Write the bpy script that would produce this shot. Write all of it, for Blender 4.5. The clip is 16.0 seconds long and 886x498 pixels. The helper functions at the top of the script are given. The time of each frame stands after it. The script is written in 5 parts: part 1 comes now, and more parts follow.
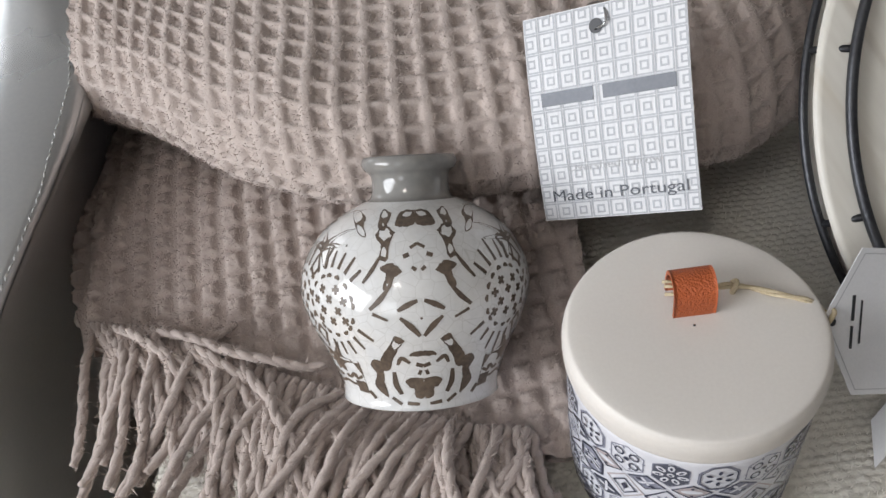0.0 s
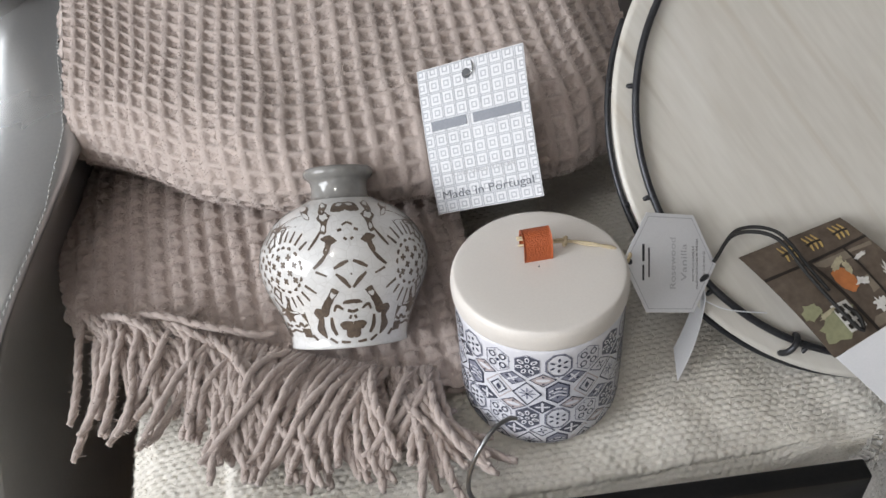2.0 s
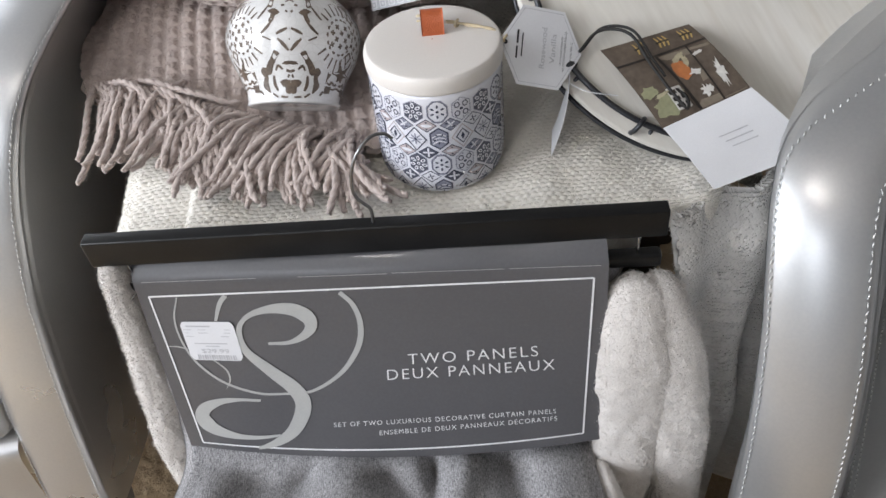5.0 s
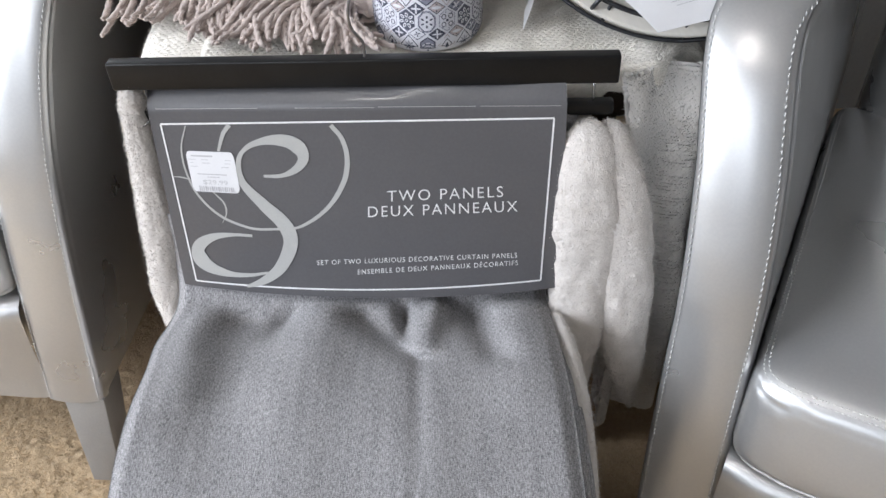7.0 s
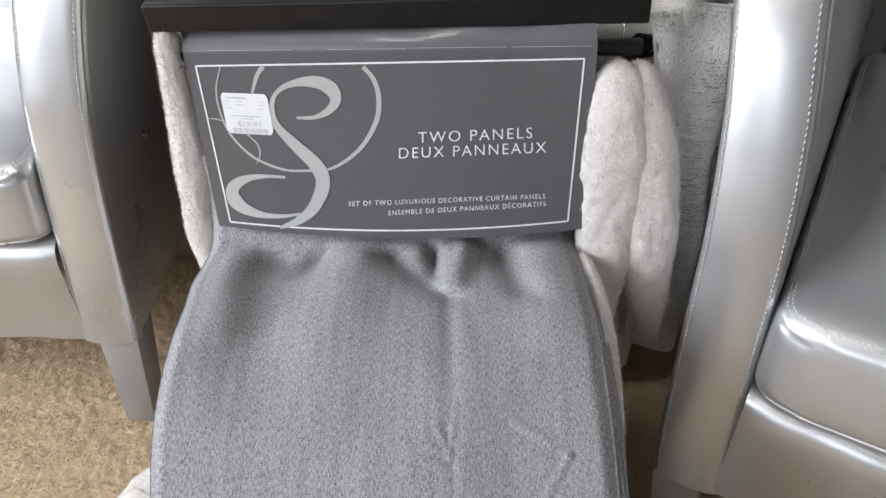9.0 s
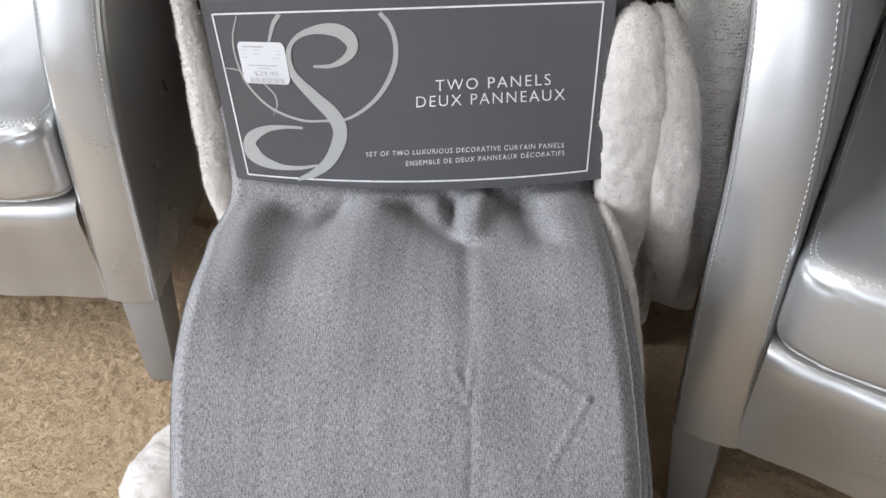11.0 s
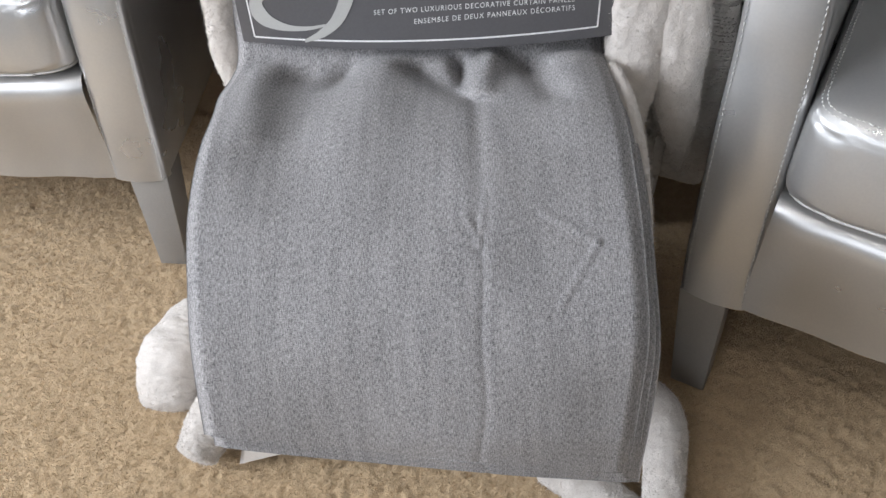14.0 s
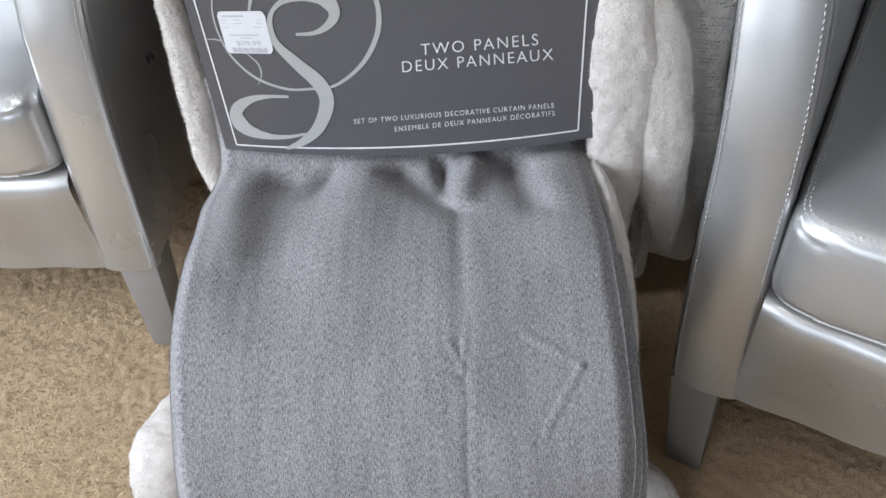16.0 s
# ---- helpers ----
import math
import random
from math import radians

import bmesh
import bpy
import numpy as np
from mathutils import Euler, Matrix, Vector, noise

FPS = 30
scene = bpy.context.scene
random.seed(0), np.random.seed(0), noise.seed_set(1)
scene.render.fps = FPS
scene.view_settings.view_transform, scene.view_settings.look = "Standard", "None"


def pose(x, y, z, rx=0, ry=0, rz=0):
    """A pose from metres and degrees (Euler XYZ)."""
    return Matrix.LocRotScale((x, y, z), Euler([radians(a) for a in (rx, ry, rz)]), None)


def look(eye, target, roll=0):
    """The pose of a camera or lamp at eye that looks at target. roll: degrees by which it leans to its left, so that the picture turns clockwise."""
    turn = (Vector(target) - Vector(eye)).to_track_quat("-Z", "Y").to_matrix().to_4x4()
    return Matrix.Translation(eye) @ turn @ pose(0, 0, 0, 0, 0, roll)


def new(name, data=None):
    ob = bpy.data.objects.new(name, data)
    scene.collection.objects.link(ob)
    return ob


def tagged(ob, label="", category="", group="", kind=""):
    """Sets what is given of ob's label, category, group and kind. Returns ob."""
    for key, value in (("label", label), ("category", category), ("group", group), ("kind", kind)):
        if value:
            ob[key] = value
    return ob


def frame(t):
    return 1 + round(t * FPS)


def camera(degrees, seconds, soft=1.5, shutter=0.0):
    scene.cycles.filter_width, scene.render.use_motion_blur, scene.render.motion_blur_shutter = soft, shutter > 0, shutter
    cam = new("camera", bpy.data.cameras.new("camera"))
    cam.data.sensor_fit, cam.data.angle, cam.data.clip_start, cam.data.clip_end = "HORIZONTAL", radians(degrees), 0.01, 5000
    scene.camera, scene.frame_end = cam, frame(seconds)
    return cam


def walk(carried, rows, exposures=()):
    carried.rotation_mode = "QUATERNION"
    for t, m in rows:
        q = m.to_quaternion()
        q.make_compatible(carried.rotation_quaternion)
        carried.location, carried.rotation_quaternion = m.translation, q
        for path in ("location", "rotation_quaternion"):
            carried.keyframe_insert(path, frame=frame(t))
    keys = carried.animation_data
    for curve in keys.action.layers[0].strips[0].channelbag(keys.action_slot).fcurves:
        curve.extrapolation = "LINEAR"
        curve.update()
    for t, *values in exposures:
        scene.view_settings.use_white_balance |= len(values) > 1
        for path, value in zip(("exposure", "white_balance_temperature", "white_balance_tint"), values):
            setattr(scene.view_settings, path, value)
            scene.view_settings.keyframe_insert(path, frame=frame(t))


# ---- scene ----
cam = camera(55.9, 16.0)
PATH = [
    (0, (0.063, 0.068, 0.96), (-0.074, 1.382, -0.542), -12.1),
    (0.5, (0.056, 0.026, 0.987), (0.03, 1.358, -0.504), -8.7),
    (1, (0.059, -0.029, 1.001), (0.087, 1.377, -0.421), -7.2),
    (1.5, (0.058, -0.057, 1.008), (0.119, 1.39, -0.371), -7.0),
    (2, (0.054, -0.08, 1.018), (0.168, 1.386, -0.337), -6.4),
    (2.5, (0.058, -0.108, 1.02), (0.188, 1.39, -0.299), -6.3),
    (3, (0.063, -0.14, 1.026), (0.208, 1.37, -0.278), -5.7),
    (3.5, (0.065, -0.165, 1.03), (0.223, 1.326, -0.293), -5.0),
    (4, (0.073, -0.207, 1.022), (0.212, 1.261, -0.33), -4.4),
    (4.5, (0.112, -0.246, 1.012), (0.137, 1.202, -0.367), -6.1),
    (5, (0.14, -0.278, 1.01), (0.098, 1.121, -0.418), -6.3),
    (5.2, (0.149, -0.292, 1.001), (0.09, 1.113, -0.422), -6.1),
    (7.3, (0.129, -0.473, 0.932), (0.145, 1.024, -0.394), -1.6),
    (7.5, (0.125, -0.477, 0.929), (0.141, 1.008, -0.411), -1.6),
    (8, (0.121, -0.481, 0.931), (0.125, 0.971, -0.443), -1.9),
    (8.5, (0.119, -0.481, 0.935), (0.112, 0.957, -0.455), -2.2),
    (9, (0.118, -0.482, 0.937), (0.097, 0.946, -0.463), -2.6),
    (9.2, (0.113, -0.484, 0.933), (0.097, 0.947, -0.464), -2.6),
    (11.5, (0.12, -0.501, 0.914), (0.034, 0.868, -0.542), -4.8),
    (12, (0.12, -0.5, 0.914), (0.029, 0.835, -0.572), -5.3),
    (12.5, (0.12, -0.512, 0.902), (0.025, 0.807, -0.598), -5.5),
    (13, (0.117, -0.529, 0.888), (0.025, 0.775, -0.626), -5.4),
    (13.5, (0.113, -0.547, 0.875), (0.026, 0.746, -0.648), -5.2),
    (14, (0.11, -0.55, 0.874), (0.026, 0.722, -0.667), -5.3),
    (14.5, (0.119, -0.533, 0.885), (0.02, 0.741, -0.653), -6.2),
    (15, (0.122, -0.511, 0.903), (0.027, 0.765, -0.635), -6.5),
    (15.5, (0.128, -0.492, 0.919), (0.032, 0.787, -0.616), -6.8),
    (16, (0.133, -0.479, 0.929), (0.038, 0.807, -0.6), -7.2),
]
EXPOSURES = [(0, -0.43, 6500, 9), (0.5, -0.34, 6500, 9), (3.5, -0.34, 6500, 9), (4.5, -0.30, 6420, 10), (5, -0.10, 6330, 10), (7.5, 0.14, 6200, 10), (9, 0.12, 6280, 10), (11.5, 0.04, 6280, 10), (13.5, -0.02, 6330, 10), (14.5, -0.02, 6330, 10), (16, 0.0, 6050, 9)]
WIN_L, FILL_S, BULB = 122.0, 11.0, 3.8

walk(cam, [(t, look(eye, target, roll)) for t, eye, target, roll in PATH], exposures=EXPOSURES)

# ---- world and light ----
world = bpy.data.worlds.new("daylight")
scene.world = world
world.use_nodes = True
wn = world.node_tree
sky = wn.nodes.new("ShaderNodeTexSky")
sky.sky_type, sky.sun_disc, sky.sun_elevation, sky.sun_rotation = "NISHITA", False, radians(40), radians(200)
wn.nodes["Background"].inputs["Strength"].default_value = 0.12
wn.links.new(sky.outputs["Color"], wn.nodes["Background"].inputs["Color"])


def area_lamp(name, m, w, h, watts, colour):
    lamp = bpy.data.lights.new(name, "AREA")
    lamp.shape, lamp.size, lamp.size_y, lamp.energy, lamp.color = "RECTANGLE", w, h, watts, colour
    ob = new(name, lamp)
    ob.matrix_world = m
    return ob


# daylight by the west window; the south lamp is an added, unseen frontal fill
area_lamp("window_light_west", look((-2.44, -0.75, 1.62), (0.0, 0.1, 0.5)), 1.9, 1.4, WIN_L, (0.935, 0.957, 1.0))
area_lamp("fill_light_south", look((-1.15, -2.36, 1.70), (0.1, 0.2, 0.55)), 0.8, 1.1, FILL_S, (0.935, 0.957, 1.0))
# ceiling fitting with three bulbs
for bx, by in ((-0.42, -0.82), (-0.28, -0.82), (-0.35, -0.70)):
    bulb = bpy.data.lights.new("ceiling_bulb", "POINT")
    bulb.energy, bulb.shadow_soft_size, bulb.color = BULB, 0.045, (1.0, 0.95, 0.88)
    new("ceiling_bulb", bulb).location = (bx, by, 2.30)


# ---- small helpers ----
def vnoise(x, y, seed=0):
    """Smooth value noise on arrays, about -1 to 1."""
    x, y = np.asarray(x, float), np.asarray(y, float)
    table = np.random.RandomState(seed).uniform(-1, 1, (64, 64))
    xi, yi = np.floor(x).astype(int), np.floor(y).astype(int)
    fx, fy = x - xi, y - yi
    fx, fy = fx * fx * (3 - 2 * fx), fy * fy * (3 - 2 * fy)
    a, b = table[xi % 64, yi % 64], table[(xi + 1) % 64, yi % 64]
    c, d = table[xi % 64, (yi + 1) % 64], table[(xi + 1) % 64, (yi + 1) % 64]
    return (a * (1 - fx) + b * fx) * (1 - fy) + (c * (1 - fx) + d * fx) * fy


def smooth(e0, e1, x):
    t = np.clip((np.asarray(x, float) - e0) / (e1 - e0), 0, 1)
    return t * t * (3 - 2 * t)


def spline(ctrl, n):
    """n points at even arc length along a smooth line through the control points."""
    c = np.array(ctrl, float)
    c = np.vstack([2 * c[0] - c[1], c, 2 * c[-1] - c[-2]])
    out = []
    for i in range(1, len(c) - 2):
        t = np.linspace(0, 1, 24, endpoint=False)[:, None]
        p0, p1, p2, p3 = c[i - 1], c[i], c[i + 1], c[i + 2]
        out.append(0.5 * (2 * p1 + (p2 - p0) * t + (2 * p0 - 5 * p1 + 4 * p2 - p3) * t ** 2 + (3 * p1 - p0 - 3 * p2 + p3) * t ** 3))
    out = np.vstack(out + [c[-2:-1]])
    s = np.r_[0, np.cumsum(np.linalg.norm(np.diff(out, axis=0), axis=1))]
    q = np.linspace(0, s[-1], n)
    return np.stack([np.interp(q, s, out[:, k]) for k in range(c.shape[1])], 1), q


def normals(p):
    du, dv = np.gradient(p, axis=0), np.gradient(p, axis=1)
    n = np.cross(du, dv)
    return n / np.maximum(np.linalg.norm(n, axis=2, keepdims=True), 1e-9)


def mesh_of(name, verts, faces, mat, uv=None, flat=False):
    me = bpy.data.meshes.new(name)
    verts, faces = np.asarray(verts, np.float32), np.asarray(faces, np.int32)
    k = faces.shape[1]
    me.vertices.add(len(verts))
    me.vertices.foreach_set("co", verts.ravel())
    me.loops.add(faces.size)
    me.loops.foreach_set("vertex_index", faces.ravel())
    me.polygons.add(len(faces))
    me.polygons.foreach_set("loop_start", np.arange(0, faces.size, k, dtype=np.int32))
    me.polygons.foreach_set("loop_total", np.full(len(faces), k, np.int32))
    me.update(calc_edges=True)
    if uv is not None:
        layer = me.uv_layers.new(name="metres")
        layer.data.foreach_set("uv", np.asarray(uv, np.float32)[faces.ravel()].ravel())
    me.polygons.foreach_set("use_smooth", np.full(len(faces), not flat))
    me.materials.append(mat)
    me.validate()
    return me


def attach(name, me, parent=None, label=""):
    ob = new(name, me)
    if parent is not None:
        ob.parent = parent
    return tagged(ob, label)


def empty(name, label, category, group="", m=None, kind=""):
    ob = new(name)
    ob.empty_display_size = 0.05
    if m is not None:
        ob.matrix_world = m
    return tagged(ob, label, category, group, kind)


def grid_faces(n, m, off=0):
    i, j = np.meshgrid(np.arange(n - 1), np.arange(m - 1), indexing="ij")
    a = (i * m + j).ravel() + off
    return np.stack([a, a + m, a + m + 1, a + 1], 1)


def sheet(name, p, mat, parent=None, thick=0.0, uv=None, label="", wrap=False):
    """A cloth or board from an array of points (n, m, 3); thick: metres of thickness on the side away from the normals."""
    n, m = p.shape[:2]
    if uv is None:
        su = np.r_[0, np.cumsum(np.linalg.norm(np.diff(p[:, m // 2], axis=0), axis=1))]
        sv = np.r_[0, np.cumsum(np.linalg.norm(np.diff(p[n // 2], axis=0), axis=1))]
        uv = np.stack(np.meshgrid(su, sv, indexing="ij"), 2)
    v, f, t = p.reshape(-1, 3), grid_faces(n, m), uv.reshape(-1, 2)
    if wrap:
        a = np.arange(n - 1) * m
        f = np.vstack([f, np.stack([a + m - 1, a + 2 * m - 1, a + m, a], 1)])
    if thick:
        low = (p - normals(p) * thick).reshape(-1, 3)
        k = n * m
        ids = np.arange(k).reshape(n, m)
        ring = np.r_[ids[0, :-1], ids[:-1, -1], ids[-1, :0:-1], ids[:0:-1, 0]]
        nxt = np.roll(ring, -1)
        f = np.vstack([f, f[:, ::-1] + k, np.stack([nxt, ring, ring + k, nxt + k], 1)])
        v, t = np.vstack([v, low]), np.vstack([t, t])
    return attach(name, mesh_of(name, v, f, mat, t), parent, label)


def tube_arrays(path, radius, sides=8, twist=0.0):
    """Verts and faces of a capped tube along a path; radius may be an array."""
    path = np.asarray(path, float)
    n = len(path)
    r = np.broadcast_to(np.asarray(radius, float), (n,))
    tan = np.gradient(path, axis=0)
    tan /= np.linalg.norm(tan, axis=1, keepdims=True)
    ref = np.array([0.13, 0.21, 0.97]) if abs(tan[0] @ [0.13, 0.21, 0.97]) < 0.9 else np.array([1.0, 0, 0])
    a = np.cross(tan[0], ref)
    a /= np.linalg.norm(a)
    rings = []
    for i in range(n):
        a = a - tan[i] * (a @ tan[i])
        a /= np.linalg.norm(a)
        b = np.cross(tan[i], a)
        ang = np.linspace(0, 2 * np.pi, sides, endpoint=False) + twist * i
        rings.append(path[i] + r[i] * (np.cos(ang)[:, None] * a + np.sin(ang)[:, None] * b))
    v = np.vstack(rings + [path[:1], path[-1:]])
    f = []
    for i in range(n - 1):
        for j in range(sides):
            k = (j + 1) % sides
            f.append((i * sides + j, i * sides + k, (i + 1) * sides + k, (i + 1) * sides + j))
    for j in range(sides):
        k = (j + 1) % sides
        f.append((n * sides, k, j, n * sides))
        f.append((n * sides + 1, (n - 1) * sides + j, (n - 1) * sides + k, n * sides + 1))
    return v, f


def poly_mesh(name, verts, faces, mat, flat=False):
    """A mesh from mixed faces (triangles given with a repeated first corner are mended)."""
    me = bpy.data.meshes.new(name)
    me.from_pydata([tuple(map(float, q)) for q in verts], [], [tuple(dict.fromkeys(map(int, q))) for q in faces])
    me.polygons.foreach_set("use_smooth", np.full(len(me.polygons), not flat))
    me.materials.append(mat)
    me.update()
    return me


def tube(name, path, radius, mat, parent=None, sides=8, label=""):
    v, f = tube_arrays(path, radius, sides)
    return attach(name, poly_mesh(name, v, f, mat), parent, label)


def joined(name, pieces, mat, parent=None, label="", flat=False):
    """One mesh out of several (verts, faces)."""
    vs, fs, off = [], [], 0
    for v, f in pieces:
        vs.append(np.asarray(v, float))
        fs += [tuple(int(k) + off for k in q) for q in f]
        off += len(v)
    return attach(name, poly_mesh(name, np.vstack(vs), fs, mat, flat), parent, label)


def box_bm(size, at, bevel=0.003, segs=2, m=None):
    bm = bmesh.new()
    bmesh.ops.create_cube(bm, size=1)
    bmesh.ops.scale(bm, vec=size, verts=bm.verts)
    if bevel:
        bmesh.ops.bevel(bm, geom=bm.edges[:], offset=bevel, segments=segs, affect="EDGES", profile=0.5)
    bmesh.ops.translate(bm, vec=at, verts=bm.verts)
    if m is not None:
        bmesh.ops.transform(bm, matrix=m, verts=bm.verts)
    return bm


def part(name, bm, mat, parent=None, label="", flat=False):
    """Links a bmesh as one mesh object under a thing."""
    me = bpy.data.meshes.new(name)
    bmesh.ops.recalc_face_normals(bm, faces=bm.faces[:])
    bm.to_mesh(me)
    bm.free()
    me.polygons.foreach_set("use_smooth", np.full(len(me.polygons), not flat))
    me.materials.append(mat)
    ob = attach(name, me, parent, label)
    if not flat:
        me.set_sharp_from_angle(angle=radians(40))
    return ob


def fuzz(name, p, mat, parent, count, length, width, seed=0, up=0.6, mask=None):
    """Short fibres standing on a surface of points, in one mesh."""
    rs = np.random.RandomState(seed)
    n, m = p.shape[:2]
    nor = normals(p)
    i, j = rs.uniform(0, n - 1.001, count), rs.uniform(0, m - 1.001, count)
    if mask is not None:
        keep = mask[i.astype(int), j.astype(int)]
        i, j = i[keep], j[keep]
    count = len(i)
    ii, jj = i.astype(int), j.astype(int)
    a, b = (i - ii)[:, None], (j - jj)[:, None]
    base = (p[ii, jj] * (1 - a) + p[ii + 1, jj] * a) * (1 - b) + (p[ii, jj + 1] * (1 - a) + p[ii + 1, jj + 1] * a) * b
    d = nor[ii, jj] * up + rs.normal(0, 0.5, (count, 3))
    d /= np.linalg.norm(d, axis=1, keepdims=True)
    side = np.cross(d, rs.normal(0, 1, (count, 3)))
    side /= np.linalg.norm(side, axis=1, keepdims=True)
    ln = length * rs.uniform(0.5, 1.2, (count, 1))
    v = np.stack([base - side * width, base + side * width, base + d * ln + side * width * 0.3], 1).reshape(-1, 3)
    f = np.arange(count * 3).reshape(-1, 3)
    ob = attach(name, mesh_of(name, v, f, mat), parent)
    return tagged(ob, kind="stuff")


# ---- materials ----
def material(name, colour, colour2=None, rough=0.6, metal=0.0, scale=60.0, fine=600.0, bump=0.15, depth=0.001, coat=0.0, sheen=0.0, spread=0.5, stretch=(1, 1, 1), rough2=None, uv=False):
    m = bpy.data.materials.new(name)
    m.use_nodes = True
    t = m.node_tree
    N, L = t.nodes, t.links
    bsdf = N["Principled BSDF"]
    co = N.new("ShaderNodeTexCoord")
    mp = N.new("ShaderNodeMapping")
    mp.inputs["Scale"].default_value = stretch
    L.new(co.outputs["UV" if uv else "Object"], mp.inputs["Vector"])
    big, small = N.new("ShaderNodeTexNoise"), N.new("ShaderNodeTexNoise")
    big.inputs["Scale"].default_value, small.inputs["Scale"].default_value = scale, fine
    big.inputs["Detail"].default_value, small.inputs["Detail"].default_value = 4, 3
    for k in (big, small):
        L.new(mp.outputs["Vector"], k.inputs["Vector"])
    add = N.new("ShaderNodeMath")
    add.operation = "ADD"
    L.new(big.outputs["Fac"], add.inputs[0])
    L.new(small.outputs["Fac"], add.inputs[1])
    ramp = N.new("ShaderNodeMapRange")
    ramp.inputs["From Min"].default_value, ramp.inputs["From Max"].default_value = 1 - 0.5 * spread, 1 + 0.5 * spread
    L.new(add.outputs[0], ramp.inputs["Value"])
    mix = N.new("ShaderNodeMix")
    mix.data_type = "RGBA"
    mix.inputs["A"].default_value = (*colour, 1)
    mix.inputs["B"].default_value = (*(colour2 or [c * 0.8 for c in colour]), 1)
    L.new(ramp.outputs["Result"], mix.inputs["Factor"])
    L.new(mix.outputs["Result"], bsdf.inputs["Base Color"])
    bsdf.inputs["Metallic"].default_value = metal
    bsdf.inputs["Roughness"].default_value = rough
    if rough2 is not None:
        rr = N.new("ShaderNodeMapRange")
        rr.inputs["From Min"].default_value, rr.inputs["From Max"].default_value = 0.35, 0.65
        rr.inputs["To Min"].default_value, rr.inputs["To Max"].default_value = rough, rough2
        L.new(big.outputs["Fac"], rr.inputs["Value"])
        L.new(rr.outputs["Result"], bsdf.inputs["Roughness"])
    bsdf.inputs["Coat Weight"].default_value = coat
    bsdf.inputs["Sheen Weight"].default_value = sheen
    if bump:
        bp = N.new("ShaderNodeBump")
        bp.inputs["Strength"].default_value, bp.inputs["Distance"].default_value = bump, depth
        L.new(small.outputs["Fac"], bp.inputs["Height"])
        L.new(bp.outputs["Normal"], bsdf.inputs["Normal"])
    return m


def woven(name, dark, light, pitch, rough=0.85):
    """Heathered plain weave: each short run of a warp or weft thread has a grey of its own."""
    m = material(name, dark, light, rough, scale=26, fine=700, bump=0.1, uv=True, sheen=0.15)
    t = m.node_tree
    N, L = t.nodes, t.links
    co = [k for k in N if k.type == "TEX_COORD"][0]
    threads = []
    for run, tilt in (((1 / pitch, 1 / (pitch * 5), 1), 0.06), ((1 / (pitch * 2.6), 1 / pitch, 1), -0.05)):
        mp, grey = N.new("ShaderNodeMapping"), N.new("ShaderNodeTexNoise")
        mp.inputs["Scale"].default_value, mp.inputs["Rotation"].default_value = run, (0, 0, tilt)
        grey.inputs["Scale"].default_value, grey.inputs["Detail"].default_value, grey.inputs["Roughness"].default_value = 1.0, 3, 0.65
        L.new(co.outputs["UV"], mp.inputs["Vector"])
        L.new(mp.outputs["Vector"], grey.inputs["Vector"])
        threads.append(grey)
    add = N.new("ShaderNodeMix")
    add.inputs["Factor"].default_value = 0.42
    L.new(threads[0].outputs["Fac"], add.inputs["A"])
    L.new(threads[1].outputs["Fac"], add.inputs["B"])
    # slubs: slow drifts of tone along the warp
    mp, slub = N.new("ShaderNodeMapping"), N.new("ShaderNodeTexNoise")
    mp.inputs["Scale"].default_value = (1.0, 0.12, 1.0)
    slub.inputs["Scale"].default_value, slub.inputs["Detail"].default_value = 130.0, 4
    L.new(co.outputs["UV"], mp.inputs["Vector"])
    L.new(mp.outputs["Vector"], slub.inputs["Vector"])
    bias = N.new("ShaderNodeMath")
    bias.operation, bias.inputs[1].default_value = "MULTIPLY_ADD", 0.12
    L.new(slub.outputs["Fac"], bias.inputs[0])
    L.new(add.outputs[0], bias.inputs[2])
    rg = N.new("ShaderNodeMapRange")
    rg.inputs["From Min"].default_value, rg.inputs["From Max"].default_value = 0.435, 0.695
    L.new(bias.outputs[0], rg.inputs["Value"])
    mix = [k for k in N if k.type == "MIX" and k.data_type == "RGBA"][0]
    L.new(rg.outputs["Result"], mix.inputs["Factor"])
    bp = [k for k in N if k.type == "BUMP"][0]
    bp.inputs["Strength"].default_value, bp.inputs["Distance"].default_value = 0.35, 0.0004
    L.new(add.outputs[0], bp.inputs["Height"])
    return m


LEATHER = material("silver_leather", (0.54, 0.54, 0.535), (0.48, 0.485, 0.49), 0.27, 0.75, 7, 420, 0.03, 0.0005, rough2=0.41, spread=0.9)
STITCH = material("white_thread", (0.66, 0.66, 0.645), (0.50, 0.50, 0.49), 0.8, 0, 60)
LEG = material("grey_paint", (0.27, 0.26, 0.245), (0.24, 0.23, 0.22), 0.42, 0.15, 20, 500, 0.05)
CARPET = material("beige_carpet", (0.50, 0.375, 0.232), (0.40, 0.292, 0.174), 0.95, 0, 220, 620, 0.5, 0.003, sheen=0.2, spread=0.6)
WAFFLE = material("taupe_cotton", (0.54, 0.46, 0.42), (0.44, 0.365, 0.33), 0.95, 0, 90, 1400, 0.5, 0.0008, sheen=0.25, spread=0.7)
YARN = material("taupe_yarn", (0.52, 0.44, 0.40), (0.40, 0.33, 0.30), 0.95, 0, 140, 1600, 0.6, 0.0008, sheen=0.25, spread=0.7)
KNIT = material("cream_chenille", (0.79, 0.752, 0.675), (0.68, 0.65, 0.595), 0.9, 0, 45, 900, 0.4, 0.0008, sheen=0.3, spread=0.8)
# greyer copy of the cream knit: the hanging fold's shade as colour
KNIT_SHADED = material("shaded_chenille", (0.66, 0.635, 0.60), (0.53, 0.51, 0.48), 0.92, 0, 45, 900, 0.4, 0.0008, sheen=0.3, spread=0.8)
